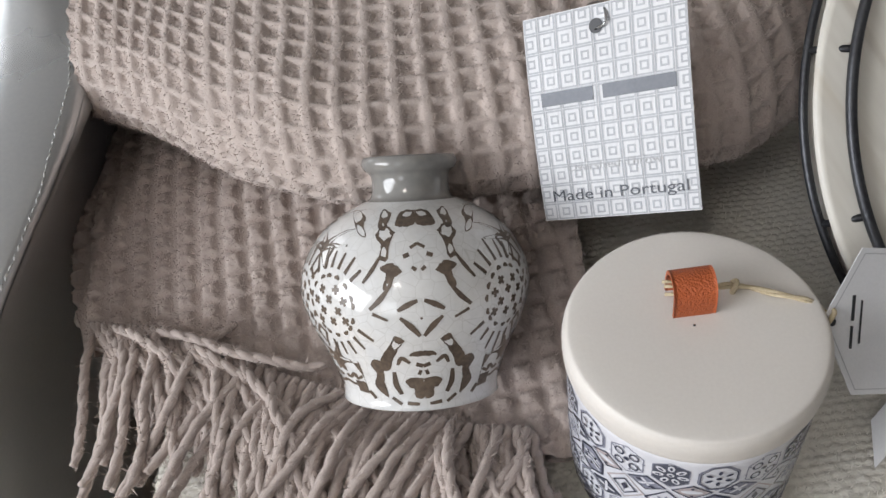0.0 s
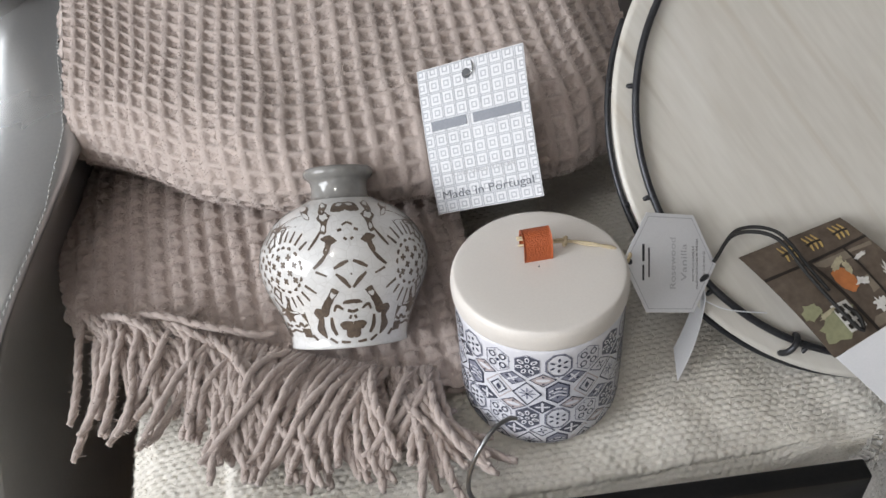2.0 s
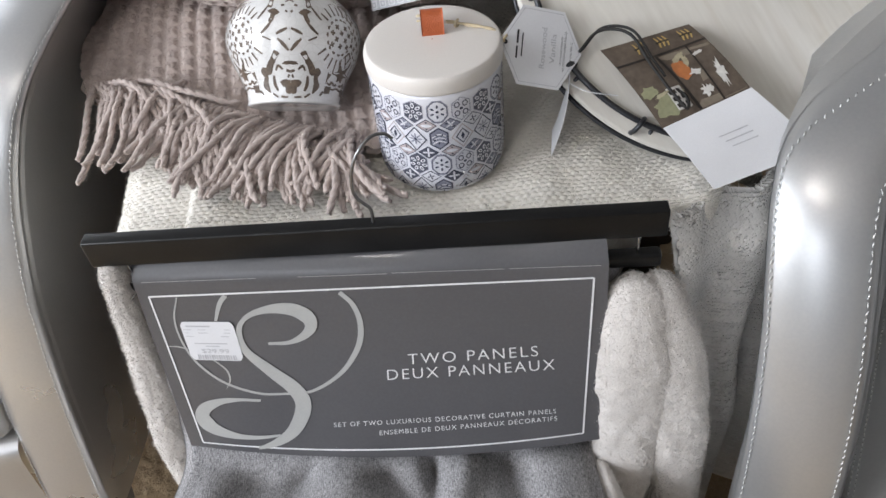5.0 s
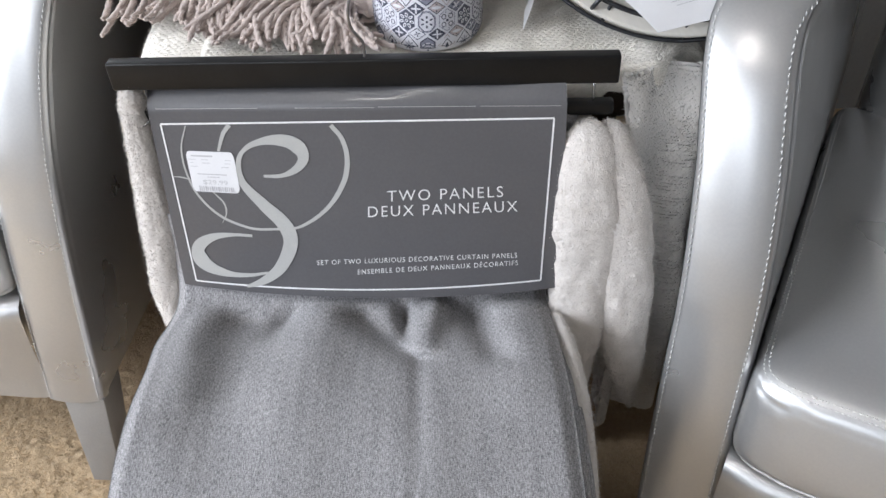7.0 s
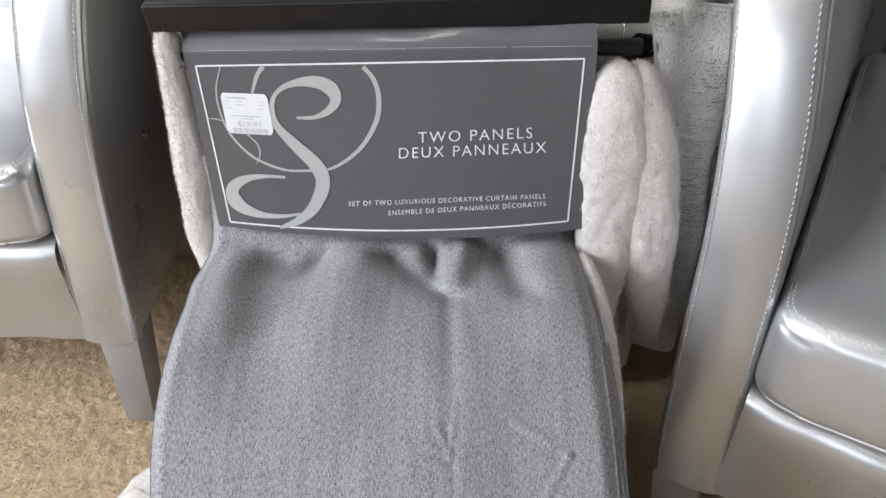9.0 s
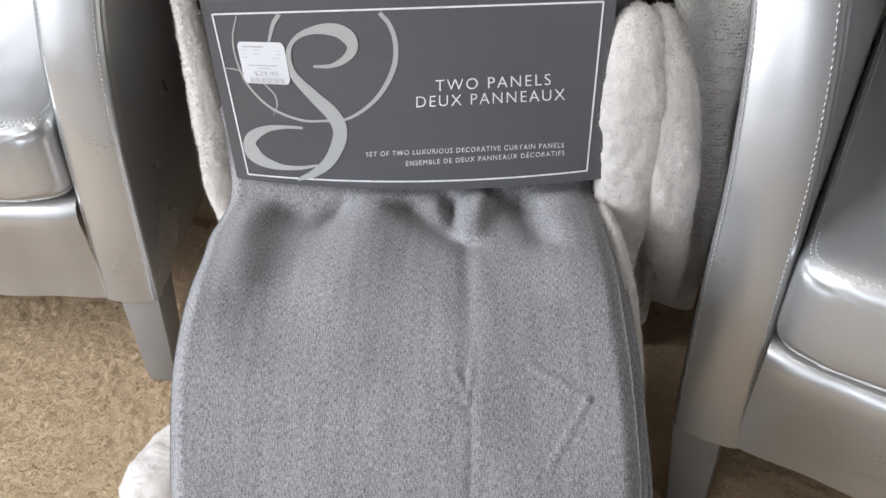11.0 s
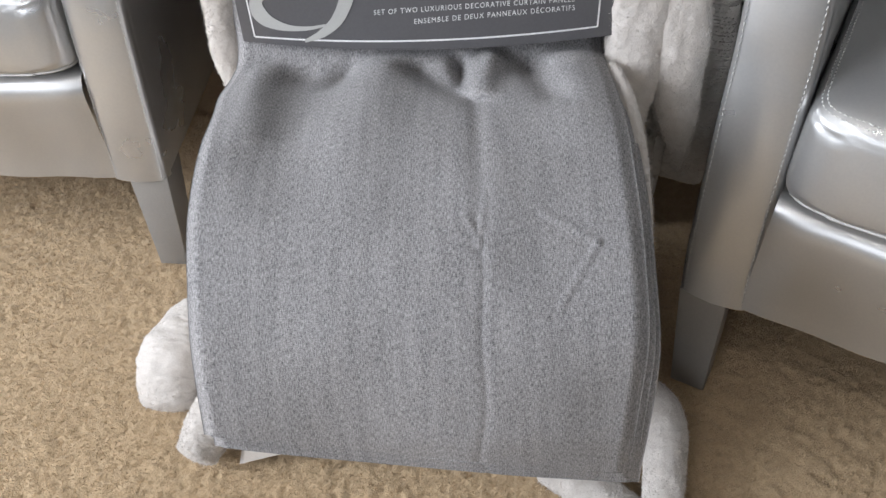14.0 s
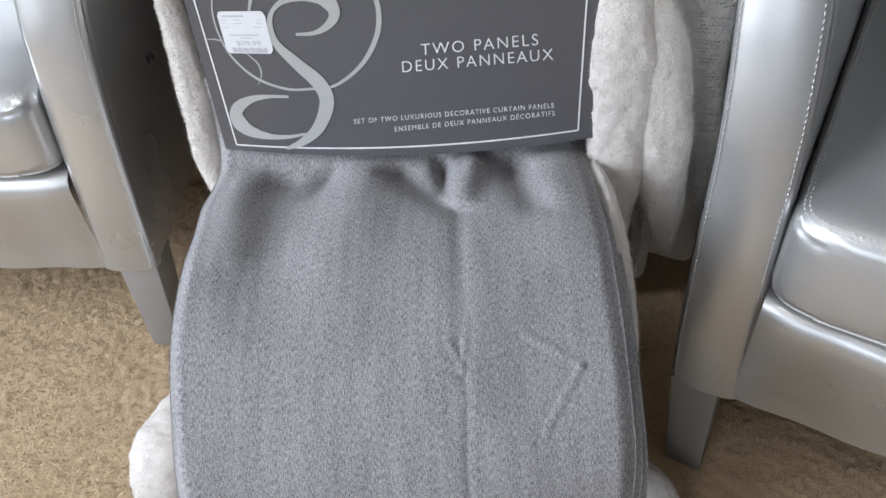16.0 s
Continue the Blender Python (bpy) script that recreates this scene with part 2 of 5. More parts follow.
FLEECE = material("white_fleece", (0.66, 0.625, 0.59), (0.56, 0.525, 0.49), 0.95, 0, 60, 800, 0.5, 0.002, sheen=0.3)
FLEECE_FIBRE = material("white_fleece_fibre", (0.69, 0.655, 0.62), (0.58, 0.545, 0.51), 0.9, 0, 60, 800, 0, sheen=0.2)
CURTAIN = woven("grey_linen", (0.078, 0.077, 0.081), (0.42, 0.41, 0.414), 0.00085)
SLEEVE = material("grey_card", (0.094, 0.092, 0.097), (0.083, 0.081, 0.086), 0.38, 0, 12, 400, 0.02, coat=0.15)
PRINT_WHITE = material("white_print", (0.78, 0.78, 0.78), None, 0.5, bump=0)
PRINT_GREY = material("grey_print", (0.40, 0.40, 0.385), (0.37, 0.37, 0.36), 0.5, bump=0)
PRINT_BLACK = material("black_print", (0.03, 0.03, 0.035), None, 0.5, bump=0)
PRINT_FAINT = material("pale_grey_print", (0.50, 0.50, 0.52), None, 0.5, bump=0)
FOIL = material("silver_foil", (0.10, 0.105, 0.12), None, 0.42, 0.3, bump=0)
PAPER = material("white_card", (0.70, 0.70, 0.715), (0.66, 0.66, 0.675), 0.55, 0, 30, 900, 0.05)
BLACK = material("black_plastic", (0.006, 0.006, 0.0065), (0.010, 0.010, 0.010), 0.30, 0, 40, 500, 0.05)
BLACK.node_tree.nodes["Principled BSDF"].inputs["Specular IOR Level"].default_value = 0.28
STEEL = material("steel_wire", (0.52, 0.52, 0.52), None, 0.25, 1.0, bump=0)
HOOKSTEEL = material("dull_steel", (0.30, 0.30, 0.305), (0.22, 0.22, 0.225), 0.33, 1.0, 90, 500, 0.1, 0.0003)
IRON = material("dark_iron", (0.055, 0.057, 0.062), (0.035, 0.035, 0.04), 0.38, 0.6, 60, 500, 0.15, 0.0005)
CORD = material("black_cord", (0.012, 0.011, 0.010), None, 0.7)
CERAMIC = material("white_glaze", (0.73, 0.725, 0.715), (0.67, 0.66, 0.645), 0.07, 0, 40, 300, 0.03, 0.0005, coat=0.4)
GLAZE_GREY = material("grey_glaze", (0.20, 0.195, 0.185), (0.25, 0.24, 0.225), 0.10, 0, 60, 200, 0.03, coat=0.4)
MOTIF = material("brown_clay", (0.085, 0.062, 0.047), (0.16, 0.12, 0.09), 0.35, 0, 90, 500, 0.1, 0.0004)
LID = material("cream_ceramic", (0.72, 0.68, 0.635), (0.69, 0.65, 0.605), 0.42, 0, 20, 700, 0.05, 0.0003)
JAR = material("white_ceramic", (0.76, 0.76, 0.80), (0.70, 0.70, 0.75), 0.22, 0, 40, 300, 0.02)
NAVY = material("navy_glaze", (0.032, 0.034, 0.058), (0.085, 0.09, 0.13), 0.25, 0, 160, 700, 0.02, spread=0.8)
BLUEGREY = material("blue_grey_glaze", (0.20, 0.205, 0.265), (0.33, 0.335, 0.40), 0.25, 0, 160, 700, 0.02, spread=0.8)
BLUSH = material("blush_glaze", (0.55, 0.46, 0.45), (0.46, 0.42, 0.43), 0.25, 0, 160, 700, 0.02)
TAN = material("tan_leather", (0.47, 0.105, 0.028), (0.38, 0.08, 0.02), 0.48, 0, 50, 1100, 0.7, 0.0012)
TWINE = material("pale_twine", (0.62, 0.52, 0.36), (0.48, 0.39, 0.25), 0.9, 0, 200, 1500, 0.5)
# unseen walls: colour kept dark to cut bounced light, unlike the ceiling
WALL = material("darkened_wall", (0.30, 0.30, 0.30), (0.27, 0.27, 0.27), 0.9, 0, 3, 120, 0.1)
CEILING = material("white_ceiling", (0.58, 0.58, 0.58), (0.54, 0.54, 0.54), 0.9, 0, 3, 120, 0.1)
TABLE = material("dark_wood", (0.06, 0.04, 0.028), (0.035, 0.024, 0.017), 0.6, 0, 8, 200, 0.1)


def relief(m, scale, strength, distance, stretch=(1, 1, 1)):
    """A second, larger relief under a material's fine one."""
    N, L = m.node_tree.nodes, m.node_tree.links
    old = [k for k in N if k.type == "BUMP"][0]
    co = [k for k in N if k.type == "TEX_COORD"][0]
    mp, nz, bp = N.new("ShaderNodeMapping"), N.new("ShaderNodeTexNoise"), N.new("ShaderNodeBump")
    mp.inputs["Scale"].default_value = stretch
    nz.inputs["Scale"].default_value, nz.inputs["Detail"].default_value = scale, 2
    bp.inputs["Strength"].default_value, bp.inputs["Distance"].default_value = strength, distance
    L.new(co.outputs["Object"], mp.inputs["Vector"])
    L.new(mp.outputs["Vector"], nz.inputs["Vector"])
    L.new(nz.outputs["Fac"], bp.inputs["Height"])
    L.new(bp.outputs["Normal"], old.inputs["Normal"])


def streaks(m, colour, scale, stretch, low, high, amount=1.0, kind="noise"):
    """Thin marks of another colour over a material: grain lines, or fine cracks in a glaze."""
    N, L = m.node_tree.nodes, m.node_tree.links
    base = [k for k in N if k.type == "MIX"][-1]
    bsdf = N["Principled BSDF"]
    co = [k for k in N if k.type == "TEX_COORD"][0]
    mp = N.new("ShaderNodeMapping")
    mp.inputs["Scale"].default_value = stretch
    L.new(co.outputs["Object"], mp.inputs["Vector"])
    if kind == "cracks":
        nz = N.new("ShaderNodeTexVoronoi")
        nz.feature = "DISTANCE_TO_EDGE"
        out = nz.outputs["Distance"]
    else:
        nz = N.new("ShaderNodeTexNoise")
        nz.inputs["Detail"].default_value = 6
        out = nz.outputs["Fac"]
    nz.inputs["Scale"].default_value = scale
    L.new(mp.outputs["Vector"], nz.inputs["Vector"])
    rg, mx = N.new("ShaderNodeMapRange"), N.new("ShaderNodeMix")
    rg.inputs["From Min"].default_value, rg.inputs["From Max"].default_value, rg.inputs["To Max"].default_value = low, high, amount
    mx.data_type = "RGBA"
    mx.inputs["B"].default_value = (*colour, 1)
    L.new(out, rg.inputs["Value"])
    L.new(rg.outputs["Result"], mx.inputs["Factor"])
    L.new(base.outputs["Result"], mx.inputs["A"])
    L.new(mx.outputs["Result"], bsdf.inputs["Base Color"])


relief(LEATHER, 13, 0.20, 0.006)
streaks(CERAMIC, (0.45, 0.43, 0.40), 150, (1, 1, 1), 0.035, 0.0, 0.35, "cracks")


def wood_material(name):
    m = material(name, (0.63, 0.605, 0.55), (0.53, 0.50, 0.445), 0.30, 0, 16, 260, 0.06, 0.0004, coat=0.1, stretch=(1, 0.12, 1), spread=0.8, rough2=0.42)
    streaks(m, (0.42, 0.35, 0.26), 60, (1, 0.04, 1), 0.58, 0.72, 0.45)
    streaks(m, (0.24, 0.19, 0.14), 22, (1, 0.05, 1), 0.66, 0.71, 0.6)
    streaks(m, (0.80, 0.79, 0.76), 12, (1, 0.2, 1), 0.58, 0.75, 0.6)
    return m


WOOD = wood_material("whitewashed_wood")

# ---- room ----
def carpet():
    xs, ys = np.linspace(-0.75, 0.85, 420), np.linspace(-0.45, 0.5, 260)
    x, y = np.meshgrid(xs, ys, indexing="ij")
    rs = np.random.RandomState(4)
    z = 0.0018 * vnoise(x * 240, y * 240, 1) + 0.001 * vnoise(x * 70, y * 70, 2) + rs.normal(0, 0.0009, x.shape) - 0.004
    edge = np.minimum.reduce([x + 0.75, 0.85 - x, y + 0.45, 0.5 - y])
    z = z - 0.01 * (1 - smooth(0, 0.03, edge))
    p = np.stack([x, y, z], 2)
    v, f = p.reshape(-1, 3), grid_faces(*x.shape)
    k = len(v)
    far = np.array([(-2.6, -2.5, -0.012), (2.6, -2.5, -0.012), (2.6, 2.0, -0.012), (-2.6, 2.0, -0.012)])
    v = np.vstack([v, far])
    f = np.vstack([f, [(k, k + 1, k + 2, k + 3)]])
    ob = attach("floor", mesh_of("floor", v, f, CARPET))
    tagged(ob, "beige cut-pile carpet floor", "floor", kind="structure")
    fib = fuzz("carpet_pile", p, CARPET, ob, 330000, 0.0038, 0.00045, 3, up=1.2)
    return fib


carpet()


def slab(name, lo, hi, mat, label, category):
    lo, hi = Vector(lo), Vector(hi)
    ob = part(name, box_bm(hi - lo, (lo + hi) / 2, 0), mat, None, "", True)
    return tagged(ob, label, category, kind="structure")


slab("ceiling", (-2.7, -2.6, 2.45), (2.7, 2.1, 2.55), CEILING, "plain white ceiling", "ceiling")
# north wall is unseen, set close behind the chairs to hold back light
slab("wall_north", (-2.7, 1.0, -0.02), (2.7, 1.1, 2.45), WALL, "plain unseen wall, darkened to cut bounce light", "wall")
slab("wall_east", (2.6, -2.5, -0.02), (2.7, 2.0, 2.45), WALL, "plain unseen wall, darkened to cut bounce light", "wall")


def pierced_wall(name, along, cuts, label):
    """A wall with one opening; along: 'x' for the south wall, 'y' for the west wall."""
    zs = [-0.02, 0.92, 2.32, 2.45]
    bm = bmesh.new()
    for i in range(3):
        for j in range(3):
            if i == 1 and j == 1:
                continue
            lo, hi = cuts[i], cuts[i + 1]
            a, b = ((lo, -2.6, zs[j]), (hi, -2.5, zs[j + 1])) if along == "x" else ((-2.7, lo, zs[j]), (-2.6, hi, zs[j + 1]))
            a, b = Vector(a), Vector(b)
            tmp = bmesh.ops.create_cube(bm, size=1)["verts"]
            bmesh.ops.scale(bm, vec=b - a, verts=tmp)
            bmesh.ops.translate(bm, vec=(a + b) / 2, verts=tmp)
    tagged(part(name, bm, WALL, None, "", True), label, "wall", kind="structure")


# the south opening is made up to go with the fill lamp
pierced_wall("wall_south", "x", (-2.7, -1.55, -0.75, 2.7), "plain unseen wall, darkened, with one opening")
pierced_wall("wall_west", "y", (-2.5, -1.70, 0.20, 1.0), "plain unseen wall, darkened, with one opening")


def ceiling_light():
    lampo = empty("ceiling_light", "small ceiling fitting with three round bulbs", "ceiling light")
    part("plate", box_bm((0.30, 0.24, 0.02), (-0.35, -0.78, 2.438), 0.006), STEEL, lampo)
    for bx, by in ((-0.42, -0.82), (-0.28, -0.82), (-0.35, -0.70)):
        tube("stem", [(bx, by, 2.43), (bx, by, 2.40), (bx, by, 2.37)], 0.012, STEEL, lampo)


ceiling_light()

# ---- armchairs ----
ARM = [(0.0, 0.155), (0.012, 0.25), (0.030, 0.35), (0.047, 0.42), (0.062, 0.48), (0.084, 0.545), (0.106, 0.595), (0.130, 0.632), (0.165, 0.658), (0.22, 0.675), (0.29, 0.688), (0.42, 0.705), (0.70, 0.72)]


LEAN_Z = [0.155, 0.20, 0.30, 0.42, 0.46, 0.50, 0.55, 0.59, 0.625, 0.645, 0.655, 0.663, 0.670, 0.678, 0.691, 0.699, 0.707, 0.72]
LEAN = {-1: [0, 0.004, 0.009, 0.014, 0.017, 0.0215, 0.029, 0.038, 0.048, 0.057, 0.063, 0.068, 0.073, 0.077, 0.073, 0.060, 0.036, 0.010],
        1: [0, 0.004, 0.009, 0.014, 0.017, 0.0215, 0.029, 0.038, 0.0465, 0.050, 0.048, 0.040, 0.024, 0.002, -0.030, -0.048, -0.060, -0.080]}


def flare(z, s):
    """How far the arm leans outwards at that height; it turns in again towards the back, sooner on one chair."""
    return np.interp(z, LEAN_Z, LEAN[s])


def arm_surface(width, s, lean):
    """The padded band over an arm, and its outline; s: +1 or -1, the way in which the chair's seat lies."""
    c, q = spline(ARM, 90)
    tan = np.gradient(c, axis=0)
    tan /= np.linalg.norm(tan, axis=1, keepdims=True)
    out = np.stack([-tan[:, 1], tan[:, 0]], 1)
    across = [(0.0, 0.016), (0.0015, 0.008), (0.005, 0.003), (0.009, 0.0015), (0.016, -0.0005), (0.5 * width, -0.0028), (width - 0.016, -0.0005), (width - 0.009, 0.0015), (width - 0.005, 0.003), (width - 0.0015, 0.008), (width, 0.016)]
    rows = []
    for lx, inset in across:
        p = c - out * inset
        rows.append(np.stack([(lx - flare(p[:, 1], s) * lean) * s, p[:, 0], p[:, 1]], 1))
    return np.stack(rows, 1), c, out


def arm_part(name, parent, x0, width, s):
    lean = 1 if x0 < 0.2 else -1
    p, c, out = arm_surface(width, s, lean)
    p = p + np.array([x0 * s, 0, 0])
    ob = sheet(name, p if s > 0 else p[:, ::-1], LEATHER, parent)
    # side panels of the arm, softly padded
    pieces = []
    for lx, sg in ((x0 + 0.0012, -1), (x0 + width - 0.0012, 1)):
        top = c - out * 0.0075
        foot = np.stack([np.linspace(0.012, 0.70, len(c)), np.full(len(c), 0.157)], 1)
        k = np.linspace(0, 1, 14)[None, :, None]
        yz = top[:, None] * (1 - k) + foot[:, None] * k
        bulge = 0.005 * np.sin(np.pi * np.linspace(0, 1, 14))[None, :] * np.sin(np.pi * np.linspace(0, 1, len(c)) ** 0.6)[:, None] * (1 if sg < 0 else 0.2)
        x = (lx + sg * bulge - flare(yz[..., 1], s) * lean) * s
        joined("side_panel", [(np.dstack([x, yz]).reshape(-1, 3), grid_faces(len(c), 14))], LEATHER, ob)
    # rows of stitches on both edges of the band
    st = []
    rs = np.random.RandomState(5)
    fine, q = spline(c, int(0.95 / 0.0048))
    tn = np.gradient(fine, axis=0)
    tn /= np.linalg.norm(tn, axis=1, keepdims=True)
    on = np.stack([-tn[:, 1], tn[:, 0]], 1)
    for lx0 in (x0 + 0.0062, x0 + width - 0.0062):
        for i in range(1, len(fine) - 1):
            lx = lx0 - float(flare(fine[i, 1], s)) * lean
            a = fine[i] - on[i] * 0.0014 + tn[i] * 0.0018
            b = fine[i] - on[i] * 0.0014 - tn[i] * 0.0018
            jit = rs.normal(0, 0.0003)
            st.append(tube_arrays([((lx + jit) * s, *a), (lx * s, *((a + b) / 2 + on[i] * 0.0004)), ((lx - jit) * s, *b)], [0.00035, 0.0006, 0.00035], 5))
    tagged(joined("stitching", st, STITCH, ob, "pale topstitching"), kind="stuff")
    return ob


def swell(x):
    """How far the seat's front stands out between the arms."""
    return 0.016 * (1 - np.exp(-np.clip(x - 0.063, 0, 1) / 0.045)) * (1 - np.exp(-np.clip(0.553 - x, 0, 1) / 0.045))


def cushion_points(x0, x1, y0, y1, z0, z1, s, seed):
    """A plump seat cushion as a closed superellipsoid-like sheet."""
    n, m = 90, 220
    th = np.linspace(-np.pi / 2, np.pi / 2, n)[:, None]
    ph = np.linspace(0, 2 * np.pi, m, endpoint=False)[None, :]
    f = lambda a, e: np.sign(a) * np.abs(a) ** e
    ex, ez = 0.07, 0.24
    x = f(np.cos(th), ez) * f(np.cos(ph), ex)
    y = f(np.cos(th), ez) * f(np.sin(ph), ex)
    z = f(np.sin(th), ez) * np.ones_like(ph)
    X = (x0 + x1) / 2 + x * (x1 - x0) / 2
    Y = (y0 + y1) / 2 + y * (y1 - y0) / 2
    Z = (z0 + z1) / 2 + z * (z1 - z0) / 2
    # the front face leans back and swells between the arms
    Y = Y - swell(X) * np.clip(-y, 0, 1) ** 2
    Y = Y + 0.022 * np.clip(z * 0.5 + 0.5, 0, 1) * np.clip(-y, 0, 1) ** 2
    crown = np.clip(1 - x ** 2, 0, 1) * np.clip(1 - y ** 2, 0, 1)
    side = np.abs(np.cos(th)) ** 0.5
    Z = Z + np.where(z > 0, 0.018 * crown ** 0.6, 0) + 0.0016 * vnoise(X * 25, Y * 25, seed)
    Y = Y - (0.0016 * vnoise(X * 16, Z * 38, seed + 1) + 0.0008 * vnoise(X * 45 + Z * 60, Z * 150, seed + 2) + 0.0005 * vnoise(X * 110 + Z * 160, Z * 330, seed + 3)) * side * np.clip(-y, 0, 1)
    Y = Y - 0.004 * np.cos(np.clip(z, -1, 1) * np.pi / 2) * np.clip(-y, 0, 1)
    return np.stack([X * s, Y, Z], 2)


def armchair(m, s, label):
    chair = empty("armchair", label, "armchair", "silver armchairs", m)
    arm_part("arm", chair, 0.0, 0.072, s)
    arm_part("arm", chair, 0.545, 0.072, s)
    # front rail under the cushion, rounded at its upper edge
    prof = [(0.004, 0.157), (0.008, 0.20), (0.0135, 0.27), (0.018, 0.288), (0.030, 0.299), (0.09, 0.303)]
    c, q = spline(prof, 24)
    xs = np.linspace(0.0625, 0.5545, 60)
    p = np.stack([np.stack([np.full(len(c), x * s), c[:, 0] - 0.9 * swell(x) * np.clip((c[:, 1] - 0.15) / 0.13, 0.25, 1) + 0.0012 * np.sin(x * 60), c[:, 1]], 1) for x in xs], 0)
    sheet("front_rail", p if s > 0 else p[::-1], LEATHER, chair)
    cp = cushion_points(0.0600, 0.5570, 0.014, 0.50, 0.302, 0.409, s, 7)
    cu = sheet("seat_cushion", cp if s > 0 else cp[:, ::-1], LEATHER, chair, wrap=True)
    # double row of stitches along the upper edge, piping along the lower one
    st = []
    nor = normals(cp) * s
    for row, sink in ((57, 0.0002), (60, 0.0002)):
        ring = cp[row] + nor[row] * sink
        ring, q = spline(np.vstack([ring, ring[:1]]), 400)
        for i in range(399):
            st.append(tube_arrays([ring[i] * 0.8 + ring[i + 1] * 0.2, ring[i] * 0.2 + ring[i + 1] * 0.8], 0.0007, 5))
    ring, q = spline(np.vstack([cp[32], cp[32][:1]]), 300)
    st.append(tube_arrays(ring, 0.0020, 6))
    tagged(joined("stitching", st, STITCH, cu, "pale topstitching"), kind="stuff")
    part("backrest", box_bm((0.61 if s < 0 else 0.45, 0.17, 0.62), (0.309 * s, 0.545, 0.58), 0.045, 5), LEATHER, chair)
    part("underframe", box_bm((0.47, 0.60, 0.12), (0.309 * s, 0.36, 0.22), 0.01, 2), LEATHER, chair)
    for lx, ly in ((0.026, 0.028), (0.59, 0.028), (0.026, 0.66), (0.59, 0.66)):
        bm = box_bm((0.050, 0.050, 0.157), (0, 0, 0.0775), 0.002, 2)
        for v in bm.verts:
            k = 1 - 0.22 * (1 - v.co.z / 0.155)
            v.co.x, v.co.y = v.co.x * k, v.co.y * k
        for v in bm.verts:
            k = 1 - v.co.z / 0.155
            v.co.x += 0.012 * k * (1 if lx < 0.3 else -1) * s
            v.co.y += (-0.016 if ly < 0.3 else 0.02) * k
        bmesh.ops.translate(bm, vec=(lx * s, ly, 0), verts=bm.verts)
        part("leg", bm, LEG, chair, "tapered grey painted leg")
    return chair


armchair(pose(-0.268, 0.169, 0, 0, 0, -5.7), -1, "silver metallic leather armchair with pale topstitching beside the blanket pile")
armchair(pose(0.318, -0.025, 0, 0, 0, -29.0), 1, "silver metallic leather armchair, angled towards the blanket pile")

# ---- unseen side table added under the blankets; all that stands on it shares its place ----
TOP = Matrix.Translation((0.005, 0.005, -0.012))
table = empty("side_table", "unseen dark side table under the blankets, closed to darken the gap", "side table", m=TOP)
part("tabletop", box_bm((0.40, 0.78, 0.03), (0.105, 0.57, 0.545), 0.004), TABLE, table)
# dark closed sides, added to keep light out of the gap by the chair
for tx in (-0.078, 0.288):
    part("side_panel", box_bm((0.022, 0.76, 0.50), (tx, 0.57, 0.281), 0.002), TABLE, table)
    for ty in (0.22, 0.92):
        part("leg", box_bm((0.035, 0.035, 0.06), (tx, ty, 0.034), 0.003), TABLE, table)
part("back_panel", box_bm((0.344, 0.018, 0.50), (0.105, 0.93, 0.281), 0.002), TABLE, table)
part("front_panel", box_bm((0.344, 0.018, 0.50), (0.105, 0.205, 0.281), 0.002), TABLE, table)


# ---- cream blanket on the table ----
def bobbles(u, v, h):
    """Rows of small knitted bobbles over cloth coordinates in metres."""
    u, v = u + 0.0012 * vnoise(u * 90, v * 90, 7), v + 0.0011 * vnoise(u * 80, v * 110, 8)
    row = np.floor(v / 0.0042)
    du = (u / 0.0062 + 0.5 * (row % 2)) % 1 - 0.5
    dv = (v / 0.0042) % 1 - 0.5
    jit = 0.75 + 0.35 * vnoise(np.floor(u / 0.0062 + 0.5 * (row % 2)) * 0.77, row * 0.61, 9)
    return h * jit * np.sqrt(np.clip(1 - (du / 0.52) ** 2 - (dv / 0.55) ** 2, 0, 1))


